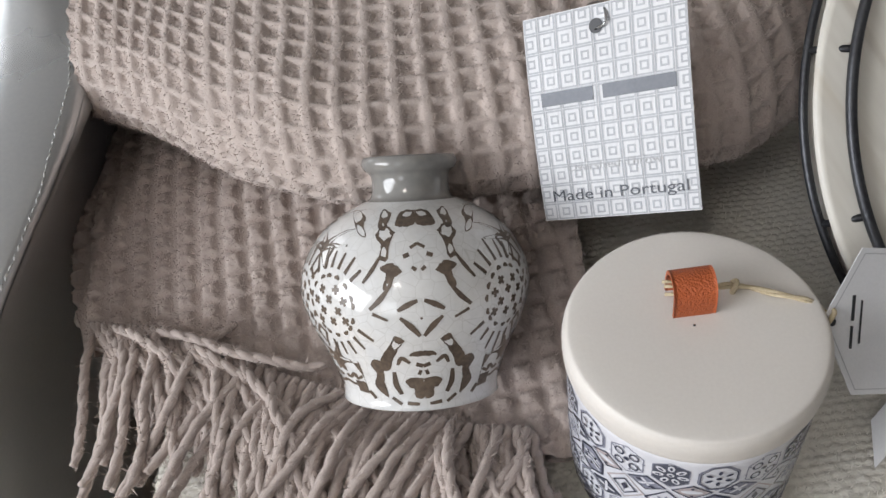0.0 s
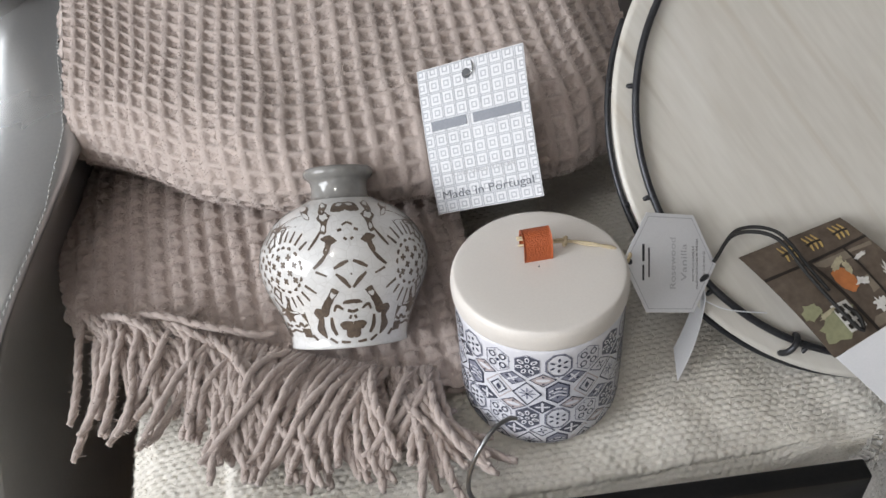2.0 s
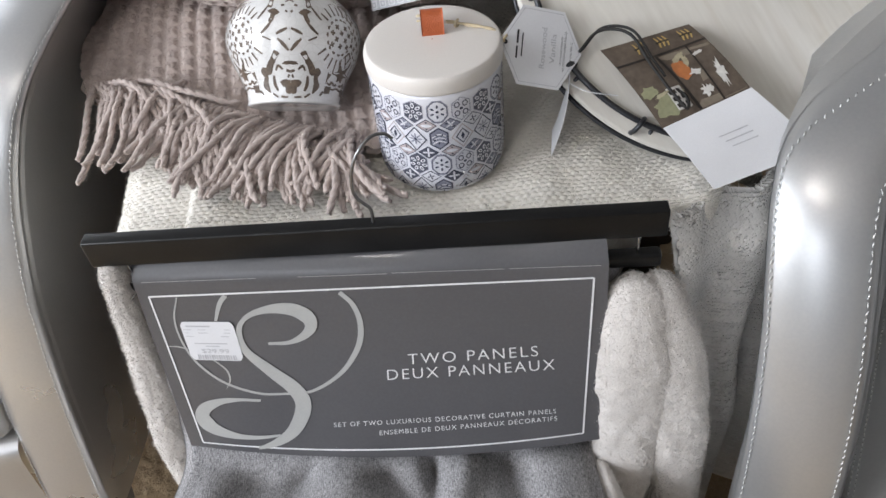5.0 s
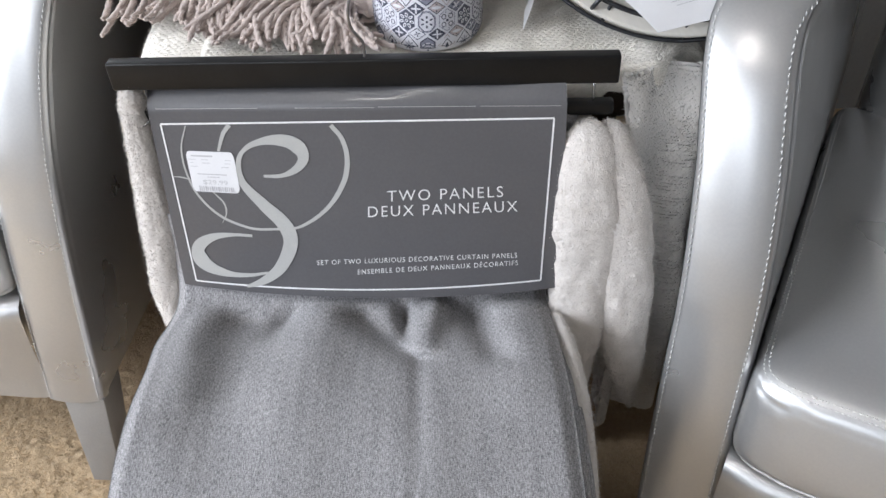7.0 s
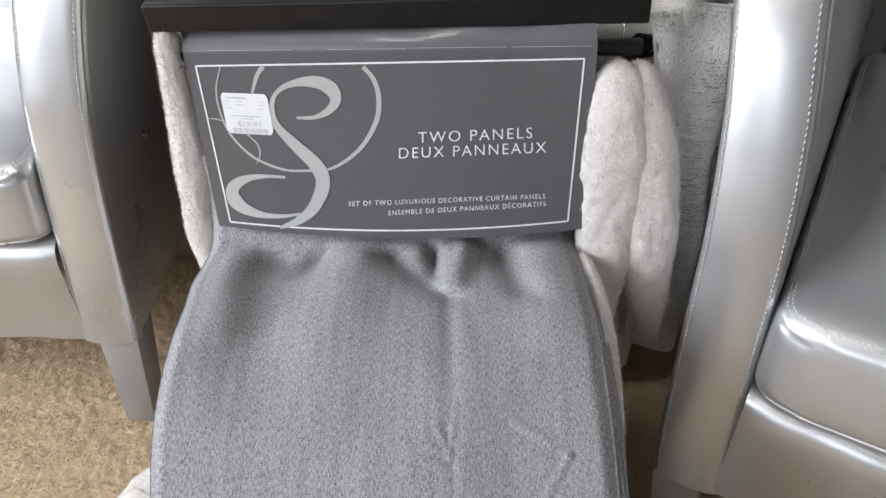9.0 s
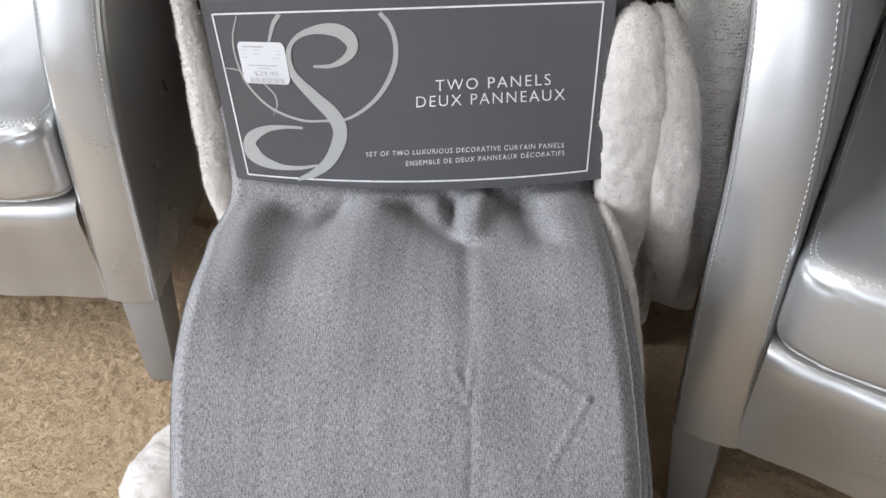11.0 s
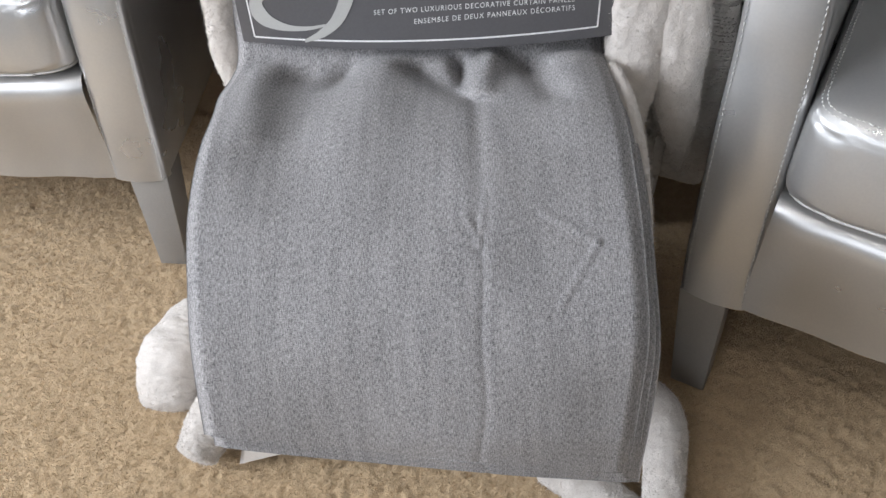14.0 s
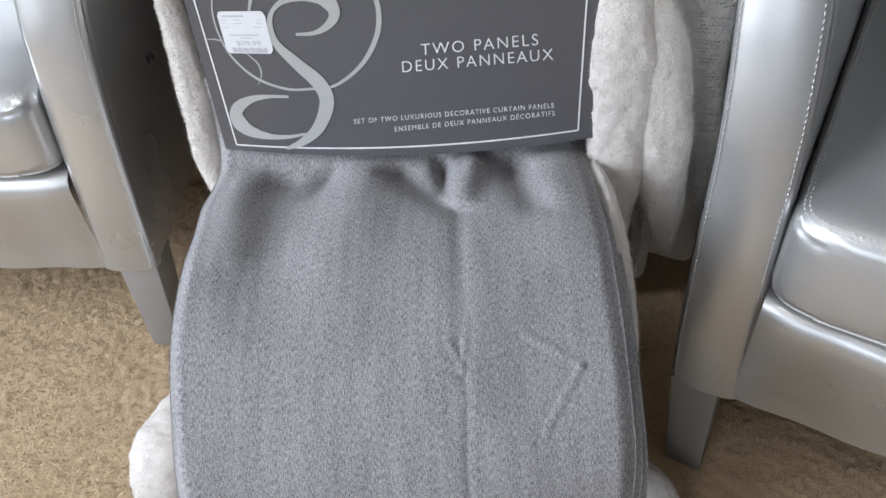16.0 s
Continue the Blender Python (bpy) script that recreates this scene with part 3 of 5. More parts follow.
def cream_blanket():
    thing = empty("cream_blanket", "cream chunky-knit blanket folded over a side table", "blanket", m=TOP)
    cx, qx = spline([(-0.150, 0.44), (-0.143, 0.560), (-0.130, 0.586), (-0.09, 0.59), (0.10, 0.588), (0.26, 0.588), (0.34, 0.582), (0.385, 0.555), (0.405, 0.49)], 560)
    cy, qy = spline([(0.164, -0.10), (0.166, -0.03), (0.174, -0.007), (0.20, 0.0), (0.40, 0.0), (0.56, 0.0)], 470)
    x, z = cx[:, 0][:, None], cx[:, 1][:, None]
    y, dz = cy[:, 0][None, :], cy[:, 1][None, :]
    X, Y = x + 0 * y, y + 0 * x
    Z = z + dz * (1 - 0.75 * smooth(0.25, 0.285, X)) + 0.004 * vnoise(X * 14, Y * 14, 21) + 0.002 * vnoise(X * 40, Y * 30, 22)
    Z = Z - 0.006 * smooth(-0.07, -0.078, X) * smooth(0.3, 0.2, Y)
    Y = Y + (0.006 * vnoise(X * 12, Z * 9, 23) + 0.008 * smooth(0.225, 0.265, X)) * smooth(0.0, -0.05, dz)
    Y = Y + 0.07 * smooth(0.32, 0.37, X) * smooth(0.32, 0.13, Y)
    p = np.stack([X, Y, Z], 2)
    uv = np.stack(np.meshgrid(qx, qy, indexing="ij"), 2)
    p = p + normals(p) * bobbles(uv[..., 1] * 0 + uv[..., 0], uv[..., 1], 0.0020)[..., None]
    sheet("folded_top", p, KNIT, thing, uv=uv)
    fuzz("nap", p, KNIT, thing, 90000, 0.0030, 0.00025, 13)
    # part that hangs down beside the curtain, shade painted in as a greyer knit
    s, k = np.meshgrid(np.linspace(0, 1, 340), np.linspace(0, 1, 460), indexing="ij")
    zz = 0.590 - 0.03 * s - 0.44 * k
    wave = np.sin(2 * np.pi * (2.6 * s + 0.12 * k + 0.1)) * (0.005 + 0.020 * smooth(0.05, 0.6, k)) + 0.006 * vnoise(s * 9, k * 5, 31)
    X = 0.291 + 0.163 * s + 0.6 * wave
    Y = 0.136 + 0.090 * s - 0.7 * wave + 0.02 * (1 - smooth(0, 0.10, k))
    p = np.stack([X, Y, zz], 2)
    uv = np.stack([s * 0.25, k * 0.46], 2)
    p = p[:, ::-1] if normals(p)[170, 230, 1] > 0 else p
    p = p + normals(p) * bobbles(uv[..., 0], uv[..., 1], 0.0007)[..., None]
    hang = sheet("hanging_fold", p, KNIT_SHADED, thing, uv=uv, thick=0.006, label="hanging part of the blanket, its shade put into the colour")
    fuzz("nap", p, KNIT_SHADED, hang, 100000, 0.0040, 0.00035, 12)
    return thing


cream_blanket()


# ---- white fleece blanket ----
def blob_sheet(path, rx, ry, facing, n=150, m=64, seed=0, rough=0.004):
    """A soft closed roll along a path: rx across, ry along `facing`."""
    c, q = spline(path, n)
    tan = np.gradient(c, axis=0)
    tan /= np.linalg.norm(tan, axis=1, keepdims=True)
    fa = np.array(facing, float)
    s = np.linspace(0, 1, n)
    RX = np.interp(s, np.linspace(0, 1, len(rx)), rx)
    RY = np.interp(s, np.linspace(0, 1, len(ry)), ry)
    ang = np.linspace(0, 2 * np.pi, m, endpoint=False)
    rows = []
    for i in range(n):
        b = fa - tan[i] * (fa @ tan[i])
        b /= np.linalg.norm(b)
        a = np.cross(b, tan[i])
        cap = np.sqrt(max(0.0, 1 - max(0, (abs(2 * s[i] - 1) - 0.86) / 0.14) ** 2))
        ca, sa, h = np.cos(ang), np.sin(ang), s[i]
        w = 1 + rough / 0.03 * (0.5 * vnoise(1.6 * ca + 9, 7 * h + 1.6 * sa, seed) + 0.25 * vnoise(4 * ca + 9, 20 * h + 4 * sa, seed + 1) + 0.16 * vnoise(1.2 * ca + 9, 46 * h, seed + 2) + 0.2 * vnoise(12 * ca + 9, 70 * h + 12 * sa, seed + 3))
        rows.append(c[i] + (np.cos(ang) * RX[i] * cap * w)[:, None] * a + (np.sin(ang) * RY[i] * cap * w)[:, None] * b)
    return np.stack(rows, 0)


def fleece_blanket():
    thing = empty("fleece_blanket", "white fluffy fleece blanket bunched on the carpet and hanging in folds", "blanket")
    # bundle that carries the curtain
    x, y = np.meshgrid(np.linspace(-0.17, 0.25, 130), np.linspace(-0.135, 0.115, 100), indexing="ij")
    yy = np.clip(y, -0.3, 0.2)
    top = np.interp(yy, [-0.135, -0.10, -0.05, 0.03, 0.07, 0.115], [0.34, 0.355, 0.366, 0.368, 0.350, 0.345])
    side = smooth(-0.17, -0.08, x) * smooth(0.25, 0.19, x) * smooth(-0.137, -0.11, y)
    z = 0.004 + (top - 0.004) * side ** 0.6 + 0.004 * vnoise(x * 20, y * 20, 41) * side
    p = np.stack([x, y, z], 2)
    sheet("bundle", p, FLEECE, thing)
    shapes = [
        ("hanging_fold", [(0.262, 0.125, 0.556), (0.266, 0.106, 0.50), (0.268, 0.094, 0.40), (0.262, 0.084, 0.31), (0.256, 0.064, 0.22)], (0.020, 0.032, 0.033, 0.023, 0.016), (0.012, 0.018, 0.020, 0.019, 0.012), (0, -1, 0)),
        ("hanging_fold", [(0.280, 0.128, 0.552), (0.294, 0.110, 0.49), (0.304, 0.098, 0.40), (0.314, 0.092, 0.31), (0.332, 0.090, 0.215)], (0.016, 0.027, 0.027, 0.021, 0.004), (0.012, 0.021, 0.026, 0.020, 0.004), (0, -1, 0)),
        ("hanging_fold", [(-0.120, 0.164, 0.585), (-0.123, 0.156, 0.50), (-0.127, 0.146, 0.42), (-0.130, 0.136, 0.36), (-0.120, 0.115, 0.31)], (0.010, 0.014, 0.018, 0.018, 0.014), (0.014, 0.016, 0.016, 0.016, 0.012), (0, -1, 0)),
        ("corner", [(-0.17, 0.06, 0.03), (-0.222, 0.02, 0.05), (-0.248, -0.035, 0.055), (-0.250, -0.080, 0.03)], (0.03, 0.042, 0.046, 0.03), (0.03, 0.045, 0.045, 0.028), (0, 0, 1)),
        ("corner", [(-0.15, -0.05, 0.03), (-0.190, -0.095, 0.045), (-0.214, -0.142, 0.03)], (0.03, 0.033, 0.02), (0.03, 0.035, 0.024), (0, 0, 1)),
        ("corner", [(0.25, -0.04, 0.03), (0.302, -0.10, 0.035), (0.296, -0.17, 0.03), (0.280, -0.25, 0.02)], (0.014, 0.024, 0.022, 0.02), (0.02, 0.026, 0.022, 0.012), (0, 0, 1)),
        ("corner", [(0.17, -0.15, 0.02), (0.225, -0.19, 0.02), (0.285, -0.235, 0.015)], (0.02, 0.024, 0.02), (0.016, 0.018, 0.012), (0, 0, 1)),
        ("edge_fold", [(0.240, 0.09, 0.355), (0.247, 0.03, 0.36), (0.249, -0.04, 0.345), (0.247, -0.10, 0.30), (0.246, -0.12, 0.16)], (0.010, 0.011, 0.011, 0.009, 0.008), (0.02, 0.026, 0.026, 0.02, 0.016), (0, 0, 1)),
    ]
    for k, (name, path, rx, ry, facing) in enumerate(shapes):
        b = blob_sheet(path, rx, ry, facing, seed=50 + k)
        f = sheet(name, b, FLEECE, thing, wrap=True)
        closed = np.concatenate([b, b[:, :1]], 1)
        fuzz("nap", closed, FLEECE_FIBRE, f, 110000 if k < 3 else 70000, 0.0038, 0.00024, 60 + k, up=0.5)
    return thing


fleece_blanket()


# ---- curtain pack on its hanger ----
curtain = empty("curtain_pack", "grey linen-look curtain panels folded in a printed card sleeve", "curtain")


def curtain_layer(name, dx0, dx1, drop, seed, parent):
    c, q = spline([(0.142, 0.46), (0.130, 0.41), (0.110, 0.379), (0.078, 0.374), (0.03, 0.387), (-0.03, 0.397), (-0.09, 0.391), (-0.14, 0.376), (-0.20, 0.336), (-0.238, 0.272), (-0.248, 0.235)], 280)
    s = np.linspace(0, 1, 230)[:, None]
    end = 0.92 + 0.125 * s
    far = np.linspace(0, 1, 280)[None, :] * end * q[-1]
    far_q = np.r_[q, q[-1] + 0.06]
    y = np.interp(far, far_q, np.r_[c[:, 0], c[-1, 0] - 0.010])
    z = np.interp(far, far_q, np.r_[c[:, 1], c[-1, 1] - 0.058])
    t = far / q[-1]
    x0 = -0.1185 - 0.008 * np.exp(-((t - 0.27) / 0.08) ** 2) + dx0 + 0.004 * np.sin(9 * t)
    x1 = 0.235 + 0.003 * smooth(0.1, 0.5, t) + dx1 - 0.009 * smooth(0.75, 1.0, t)
    X = x0 + (x1 - x0) * s
    # soft folds that spread from the lower edge of the sleeve
    def furrow(s0, t0, s1, t1, wide, high):
        """A fold along a line of the cloth, fading out at both ends."""
        ax, ay, bx, by = s0 * 0.34, t0 * 0.75, s1 * 0.34, t1 * 0.75
        px, py = s * 0.34, t * 0.75
        k = np.clip(((px - ax) * (bx - ax) + (py - ay) * (by - ay)) / ((bx - ax) ** 2 + (by - ay) ** 2), 0, 1)
        d = np.hypot(px - ax - k * (bx - ax), py - ay - k * (by - ay))
        return high * (1 - 0.65 * k) * np.exp(-(d / wide) ** 2)

    fold = furrow(0.10, 0.20, 0.11, 0.42, 0.020, 0.008) - furrow(0.185, 0.19, 0.23, 0.55, 0.036, 0.0085) - furrow(0.32, 0.19, 0.29, 0.27, 0.015, 0.012)
    fold = fold + furrow(0.42, 0.20, 0.40, 0.38, 0.030, 0.008) - furrow(0.50, 0.22, 0.655, 0.36, 0.015, 0.008) - furrow(0.615, 0.19, 0.63, 0.29, 0.008, 0.013)
    fold = fold + furrow(0.70, 0.19, 0.67, 0.33, 0.012, 0.010) - furrow(0.79, 0.19, 0.85, 0.36, 0.015, 0.012) + furrow(0.91, 0.22, 0.90, 0.45, 0.026, 0.007) - furrow(0.655, 0.34, 0.655, 0.62, 0.008, 0.0016)
    spread = smooth(0.17, 0.23, t)
    crease = -0.0011 * np.exp(-((s - 0.645 - 0.006 * np.sin(t * 30)) / 0.011) ** 2) * smooth(0.60, 0.66, t)

    def nick(s0, t0, s1, t1, deep):
        """A short crease between two places of the cloth."""
        k = np.clip(((s - s0) * (s1 - s0) + (t - t0) * (t1 - t0)) / ((s1 - s0) ** 2 + (t1 - t0) ** 2), 0, 1)
        d = np.hypot(s - s0 - k * (s1 - s0), t - t0 - k * (t1 - t0))
        return deep * np.exp(-(d / 0.0055) ** 2) - 0.5 * deep * np.exp(-((d - 0.012) / 0.010) ** 2) * (1 if t1 > t0 else 0.4)

    crease = crease + nick(0.90, 0.65, 0.785, 0.60, 0.0009) + nick(0.90, 0.65, 0.81, 0.74, 0.0007) + nick(0.645, 0.645, 0.665, 0.575, 0.0008) + nick(0.62, 0.60, 0.645, 0.645, 0.0007)
    crease = crease + 0.0012 * np.exp(-((s - 0.030) / 0.006) ** 2) + 0.004 * np.sin(2 * np.pi * (1.6 * s + 0.2)) * smooth(0.55, 1.0, t)
    edge = -0.010 * (smooth(0.04, 0.0, s) + smooth(0.96, 1.0, s))
    lift = 2.2 * fold * spread + crease + edge * 0.8 + 0.0025 * vnoise(X * 18, t * 9, seed)
    p = np.stack([X, y - 0.55 * lift - 0 * X, z + 0.85 * lift - drop + 0 * X], 2)
    uv = np.stack([X, far + 0 * X], 2)
    return sheet(name, p, CURTAIN, parent, thick=0.0035, uv=uv)


curtain_layer("panel", 0.0, 0.0, 0.0, 71, curtain)
curtain_layer("panel", 0.004, 0.006, 0.011, 72, curtain)
curtain_layer("panel", 0.002, 0.011, 0.020, 73, curtain)

SX0, SX1 = -0.107, 0.243


def sleeve_at(a, b, lift=0.0):
    """A point of the sleeve's front: a across, b down (0 to 1); lift: metres off the card."""
    a, b = np.asarray(a, float), np.asarray(b, float)
    bow = 1 - (2 * a - 1) ** 2
    x = SX0 + (SX1 - SX0) * a
    y = 0.153 - 0.033 * a - 0.036 * b - 0.012 * bow * b ** 2 - lift
    z = 0.5645 + 0.010 * a - 0.172 * b - 0.004 * bow * b
    return np.stack([x, y, z], -1)


def sleeve():
    a, b = np.meshgrid(np.linspace(0, 1, 60), np.linspace(0, 1, 40), indexing="ij")
    front = sleeve_at(a, b)
    k = np.linspace(0, 1, 8)[None, 1:, None]
    back = np.stack([front[:, 0, 0], front[:, 0, 1] + 0.026, front[:, 0, 2] + 0.016 + 0.003 * vnoise(front[:, 0, 0] * 22, 0 * front[:, 0, 0], 3)], 1)[:, None]
    top = front[:, :1] * (1 - k) + back * k + np.array([0, 0, 0.004]) * np.sin(np.pi * k)
    p = np.concatenate([top[:, ::-1], front], 1)
    return sheet("sleeve", p[::-1], SLEEVE, curtain, thick=0.0008, label="dark grey printed card sleeve")


sleeve_ob = sleeve()
sleeve_ob.data.set_sharp_from_angle(angle=radians(50))
sheet("rolled_edge", blob_sheet([(-0.120, 0.168, 0.540), (0.0, 0.159, 0.544), (0.14, 0.148, 0.548), (0.257, 0.139, 0.551)], (0.020, 0.022, 0.022, 0.020), (0.013, 0.014, 0.014, 0.013), (0, -1, 0), seed=75), CURTAIN, curtain, wrap=True)
part("folded_core", box_bm((0.350, 0.045, 0.170), (0, 0, 0), 0.018, 5, pose(0.069, 0.166, 0.478, 0, 0, -5.4)), CURTAIN, curtain)

hanger = empty("clip_hanger", "black bar hanger with a bent steel hook", "hanger")
part("bar", box_bm((0.418, 0.012, 0.025), (0, 0, 0), 0.0018, 3, pose(0.077, 0.1485, 0.5955, 0, -0.7, -3.4)), BLACK, hanger)
part("clamp_rod", box_bm((0.410, 0.011, 0.013), (0, 0, 0), 0.003, 3, pose(0.0795, 0.1475, 0.559, 0, -1.1, -3.9)), BLACK, hanger)
for hx, hy in ((-0.107, 0.160), (0.266, 0.1345)):
    tube("clip_wire", [(hx, hy, 0.592), (hx, hy - 0.002, 0.58), (hx + 0.001, hy, 0.556)], 0.0011, STEEL, hanger)
    tube("clip_tail", spline([(hx + 0.001, hy - 0.004, 0.553), (hx - 0.006, hy - 0.010, 0.549), (hx - 0.016, hy - 0.010, 0.546)], 12)[0], 0.0009, STEEL, hanger)
hook = spline([(0.0805, 0.1485, 0.604), (0.0805, 0.148, 0.620), (0.0765, 0.147, 0.6275), (0.0725, 0.1465, 0.634), (0.0710, 0.1465, 0.645), (0.0735, 0.148, 0.659), (0.0795, 0.151, 0.6705), (0.0880, 0.157, 0.676), (0.0960, 0.163, 0.673), (0.1005, 0.168, 0.665)], 90)[0]
tube("hook", hook, 0.0012, HOOKSTEEL, hanger, 10, "bent steel hook")


# ---- waffle throw ----
CELL = 0.0145


def waffle(u, v, depth):
    du, dv = np.abs(u / CELL - np.round(u / CELL)), np.abs(v / CELL - np.round(v / CELL))
    ridge = np.maximum(np.exp(-(du / 0.25) ** 4), 0.88 * np.exp(-(dv / 0.17) ** 4))
    loops = 0.26 * vnoise(u * 420, v * 700, 5) * (1 - ridge) + 0.05 * vnoise(u * 500, v * 300, 6)
    return depth * (ridge - 1 + loops)


throw = empty("waffle_throw", "taupe waffle-weave cotton throw with a knotted fringe, loosely folded", "throw blanket", m=TOP)


def throw_upper():
    n, m = 460, 560
    c, q = spline([(0.46, 0.650), (0.40, 0.648), (0.365, 0.664), (0.350, 0.688), (0.362, 0.712), (0.40, 0.730), (0.50, 0.748), (0.64, 0.775), (0.80, 0.80)], m)
    s = np.linspace(0, 1, n)[:, None]
    w = 0.455
    u = (s - 0.5) * w
    y, z = c[:, 0][None, :], c[:, 1][None, :]
    X = 0.034 + u + 0.012 * np.sin(y * 9) * (s - 0.3)
    X = X + 0.018 * smooth(-0.08, -0.205, X) * smooth(0.62, 0.40, y)
    back = 0.120 * smooth(0.0, -0.205, X) + 0.055 * smooth(0.17, 0.262, X)
    Y = y + back * smooth(0.75, 0.35, y)
    drop = 0.004 * smooth(-0.15, -0.205, X) + 0.024 * smooth(0.20, 0.262, X)
    Z = z - drop + 0.006 * vnoise(X * 11, Y * 11, 81) + 0.003 * vnoise(X * 25, Y * 20, 82)
    p = np.stack([X, Y, Z], 2)
    uv = np.stack([u + 0 * y, np.broadcast_to(q[None, :], X.shape)], 2)
    wob = 0.0016 * vnoise(uv[..., 0] * 18, uv[..., 1] * 18, 83)
    p = p + normals(p) * waffle(uv[..., 0] + wob, uv[..., 1] + wob, 0.0029)[..., None]
    sheet("upper_fold", p, WAFFLE, throw, thick=0.010, uv=uv)
    fuzz("nap", p, WAFFLE, throw, 130000, 0.0026, 0.00022, 14, up=0.5)
    # second layer that shows along the open edge
    s2, k2 = np.meshgrid(np.linspace(0, 1, 40), np.linspace(0, 1, 120), indexing="ij")
    Y2 = 0.43 + 0.40 * k2
    p2 = np.stack([0.236 + 0.028 * s2 + 0.004 * vnoise(k2 * 14, s2 * 2, 84), Y2, 0.676 + 0.07 * k2 - 0.018 * s2 ** 2], 2)
    sheet("under_fold", p2, WAFFLE, throw, thick=0.012)


throw_upper()


def lower_front(x):
    """Where the lower layer ends and the fringe begins."""
    return np.interp(x, [-0.205, -0.13, -0.05, 0.03, 0.10], [0.342, 0.318, 0.284, 0.252, 0.240])


def lower_z(x, y):
    base = np.interp(y, [0.13, 0.20, 0.28, 0.35, 0.42], [0.598, 0.602, 0.607, 0.624, 0.640])
    fall = -0.16 * np.clip(-0.125 - x, 0, 1) ** 1.2 * 3.0
    return base + fall + 0.004 * vnoise(np.asarray(x) * 22, np.asarray(y) * 22, 91)


def throw_lower():
    s, k = np.meshgrid(np.linspace(0, 1, 270), np.linspace(0, 1, 260), indexing="ij")
    X = -0.206 + 0.306 * s
    y0 = lower_front(X)
    Y = 0.60 + (y0 - 0.60) * k
    X = X + 0.030 * (1 - s) ** 2 * smooth(0.44, 0.30, Y)
    Z = lower_z(X, Y)
    p = np.stack([X, Y, Z], 2)
    uv = np.stack([X + 0.1 * (Y - 0.4), Y - 0.12 * X], 2)
    p = p - normals(p) * waffle(uv[..., 0], uv[..., 1], 0.0035)[..., None] * -1
    p = p[:, ::-1]
    fuzz("nap", p, WAFFLE, throw, 60000, 0.0026, 0.00022, 15, up=0.5)
    sheet("lower_layer", p, WAFFLE, throw, thick=0.006, uv=uv[:, ::-1])


throw_lower()


def fringe():
    rs = np.random.RandomState(17)
    count = 185
    for i in range(count):
        x = -0.174 + 0.236 * (i + rs.uniform(-0.35, 0.35)) / count
        y = float(lower_front(x - 0.02 * float(smooth(-0.06, -0.15, x)))) + 0.010
        ln = rs.uniform(0.070, 0.104)
        lean = 0.62 * smooth(-0.05, -0.15, x) - 0.62 * np.exp(-((x + 0.02) / 0.05) ** 2) + 0.12 * np.sin(i * 0.31) + 0.16 * rs.normal()
        lean += 0.12 * smooth(0.03, 0.06, x)
        heading = -np.pi / 2 + lean
        turn = rs.normal(0, 4.5) + (6.0 if -0.07 < x < 0.04 else 0) + (5.0 if 0.01 < x < 0.04 else 0)
        pts, px, py = [], x, y
        n = 16
        high = rs.uniform(0.3, 1.0)
        for k in range(n):
            t = k / (n - 1)
            z = float(lower_z(px, max(py, 0.16)))
            z += 0.0035 + (0.013 if i % 2 else 0.007) * np.sin(np.pi * min(1, t * 1.1)) * high + 0.0028 * (i % 3)
            pts.append((px, py, z - 0.3 * max(0, 0.15 - py)))
            heading += turn * ln / n + rs.normal(0, 0.10)
            px += np.cos(heading) * ln / n
            py += np.sin(heading) * ln / n
        c, q = spline(pts, 60)
        ply = []
        for ph in (0, np.pi):
            tw = q * 330 + i + ph
            off = np.stack([np.cos(tw), 0.3 * np.cos(tw), np.sin(tw)], 1) * 0.0008
            r = 0.0022 * np.interp(q / q[-1], [0, 0.1, 0.92, 1], [0.9, 1, 1, 0.7])
            ply.append(tube_arrays(c + off, r, 6))
        k = rs.randint(1, 58, 320)
        d = rs.normal(0, 1, (320, 3))
        d /= np.linalg.norm(d, axis=1, keepdims=True)
        e = rs.normal(0, 0.00018, (320, 3))
        b = c[k] + d * 0.0022
        ply.append((np.stack([b - e, b + e, b + d * 0.0030 + rs.normal(0, 0.0014, (320, 3))], 1).reshape(-1, 3), [(3 * q, 3 * q + 1, 3 * q + 2) for q in range(320)]))
        joined("fringe_strand", ply, YARN, throw)


fringe()


# ---- vase and jar ----
def lathe(profile, n=96, sub=60):
    c, q = spline(profile, sub)
    ang = np.linspace(0, 2 * np.pi, n, endpoint=False)
    return np.stack([np.stack([c[:, 0] * np.cos(a), c[:, 0] * np.sin(a), c[:, 1]], 1) for a in ang], 1)


VASE = [(r, z) for r, z in [(0.0005, 0.001), (0.034, 0.0), (0.0362, 0.002), (0.0372, 0.008), (0.0422, 0.021), (0.0495, 0.036), (0.0535, 0.050), (0.0520, 0.063), (0.0450, 0.0755), (0.0350, 0.0845), (0.0215, 0.0915)]]
VASE_M = Matrix.Translation((0.0115, 0.2765, 0.6285)) @ Matrix.Rotation(radians(-43), 4, "X") @ Matrix.Rotation(radians(5), 4, "Y")
vase = empty("bud_vase", "white crackle-glazed bud vase with carved brown floral pattern and grey neck", "vase", m=TOP @ VASE_M)
sheet("body", lathe(VASE), CERAMIC, vase, wrap=True)
sheet("neck", lathe([(r, z) for r, z in [(0.0215, 0.0912), (0.0188, 0.0935), (0.0180, 0.098), (0.0185, 0.103), (0.0215, 0.1060), (0.0226, 0.109), (0.0210, 0.1118), (0.0185, 0.1115), (0.0165, 0.106), (0.0160, 0.095), (0.010, 0.085)]], sub=70), GLAZE_GREY, vase, label="grey glazed neck", wrap=True)

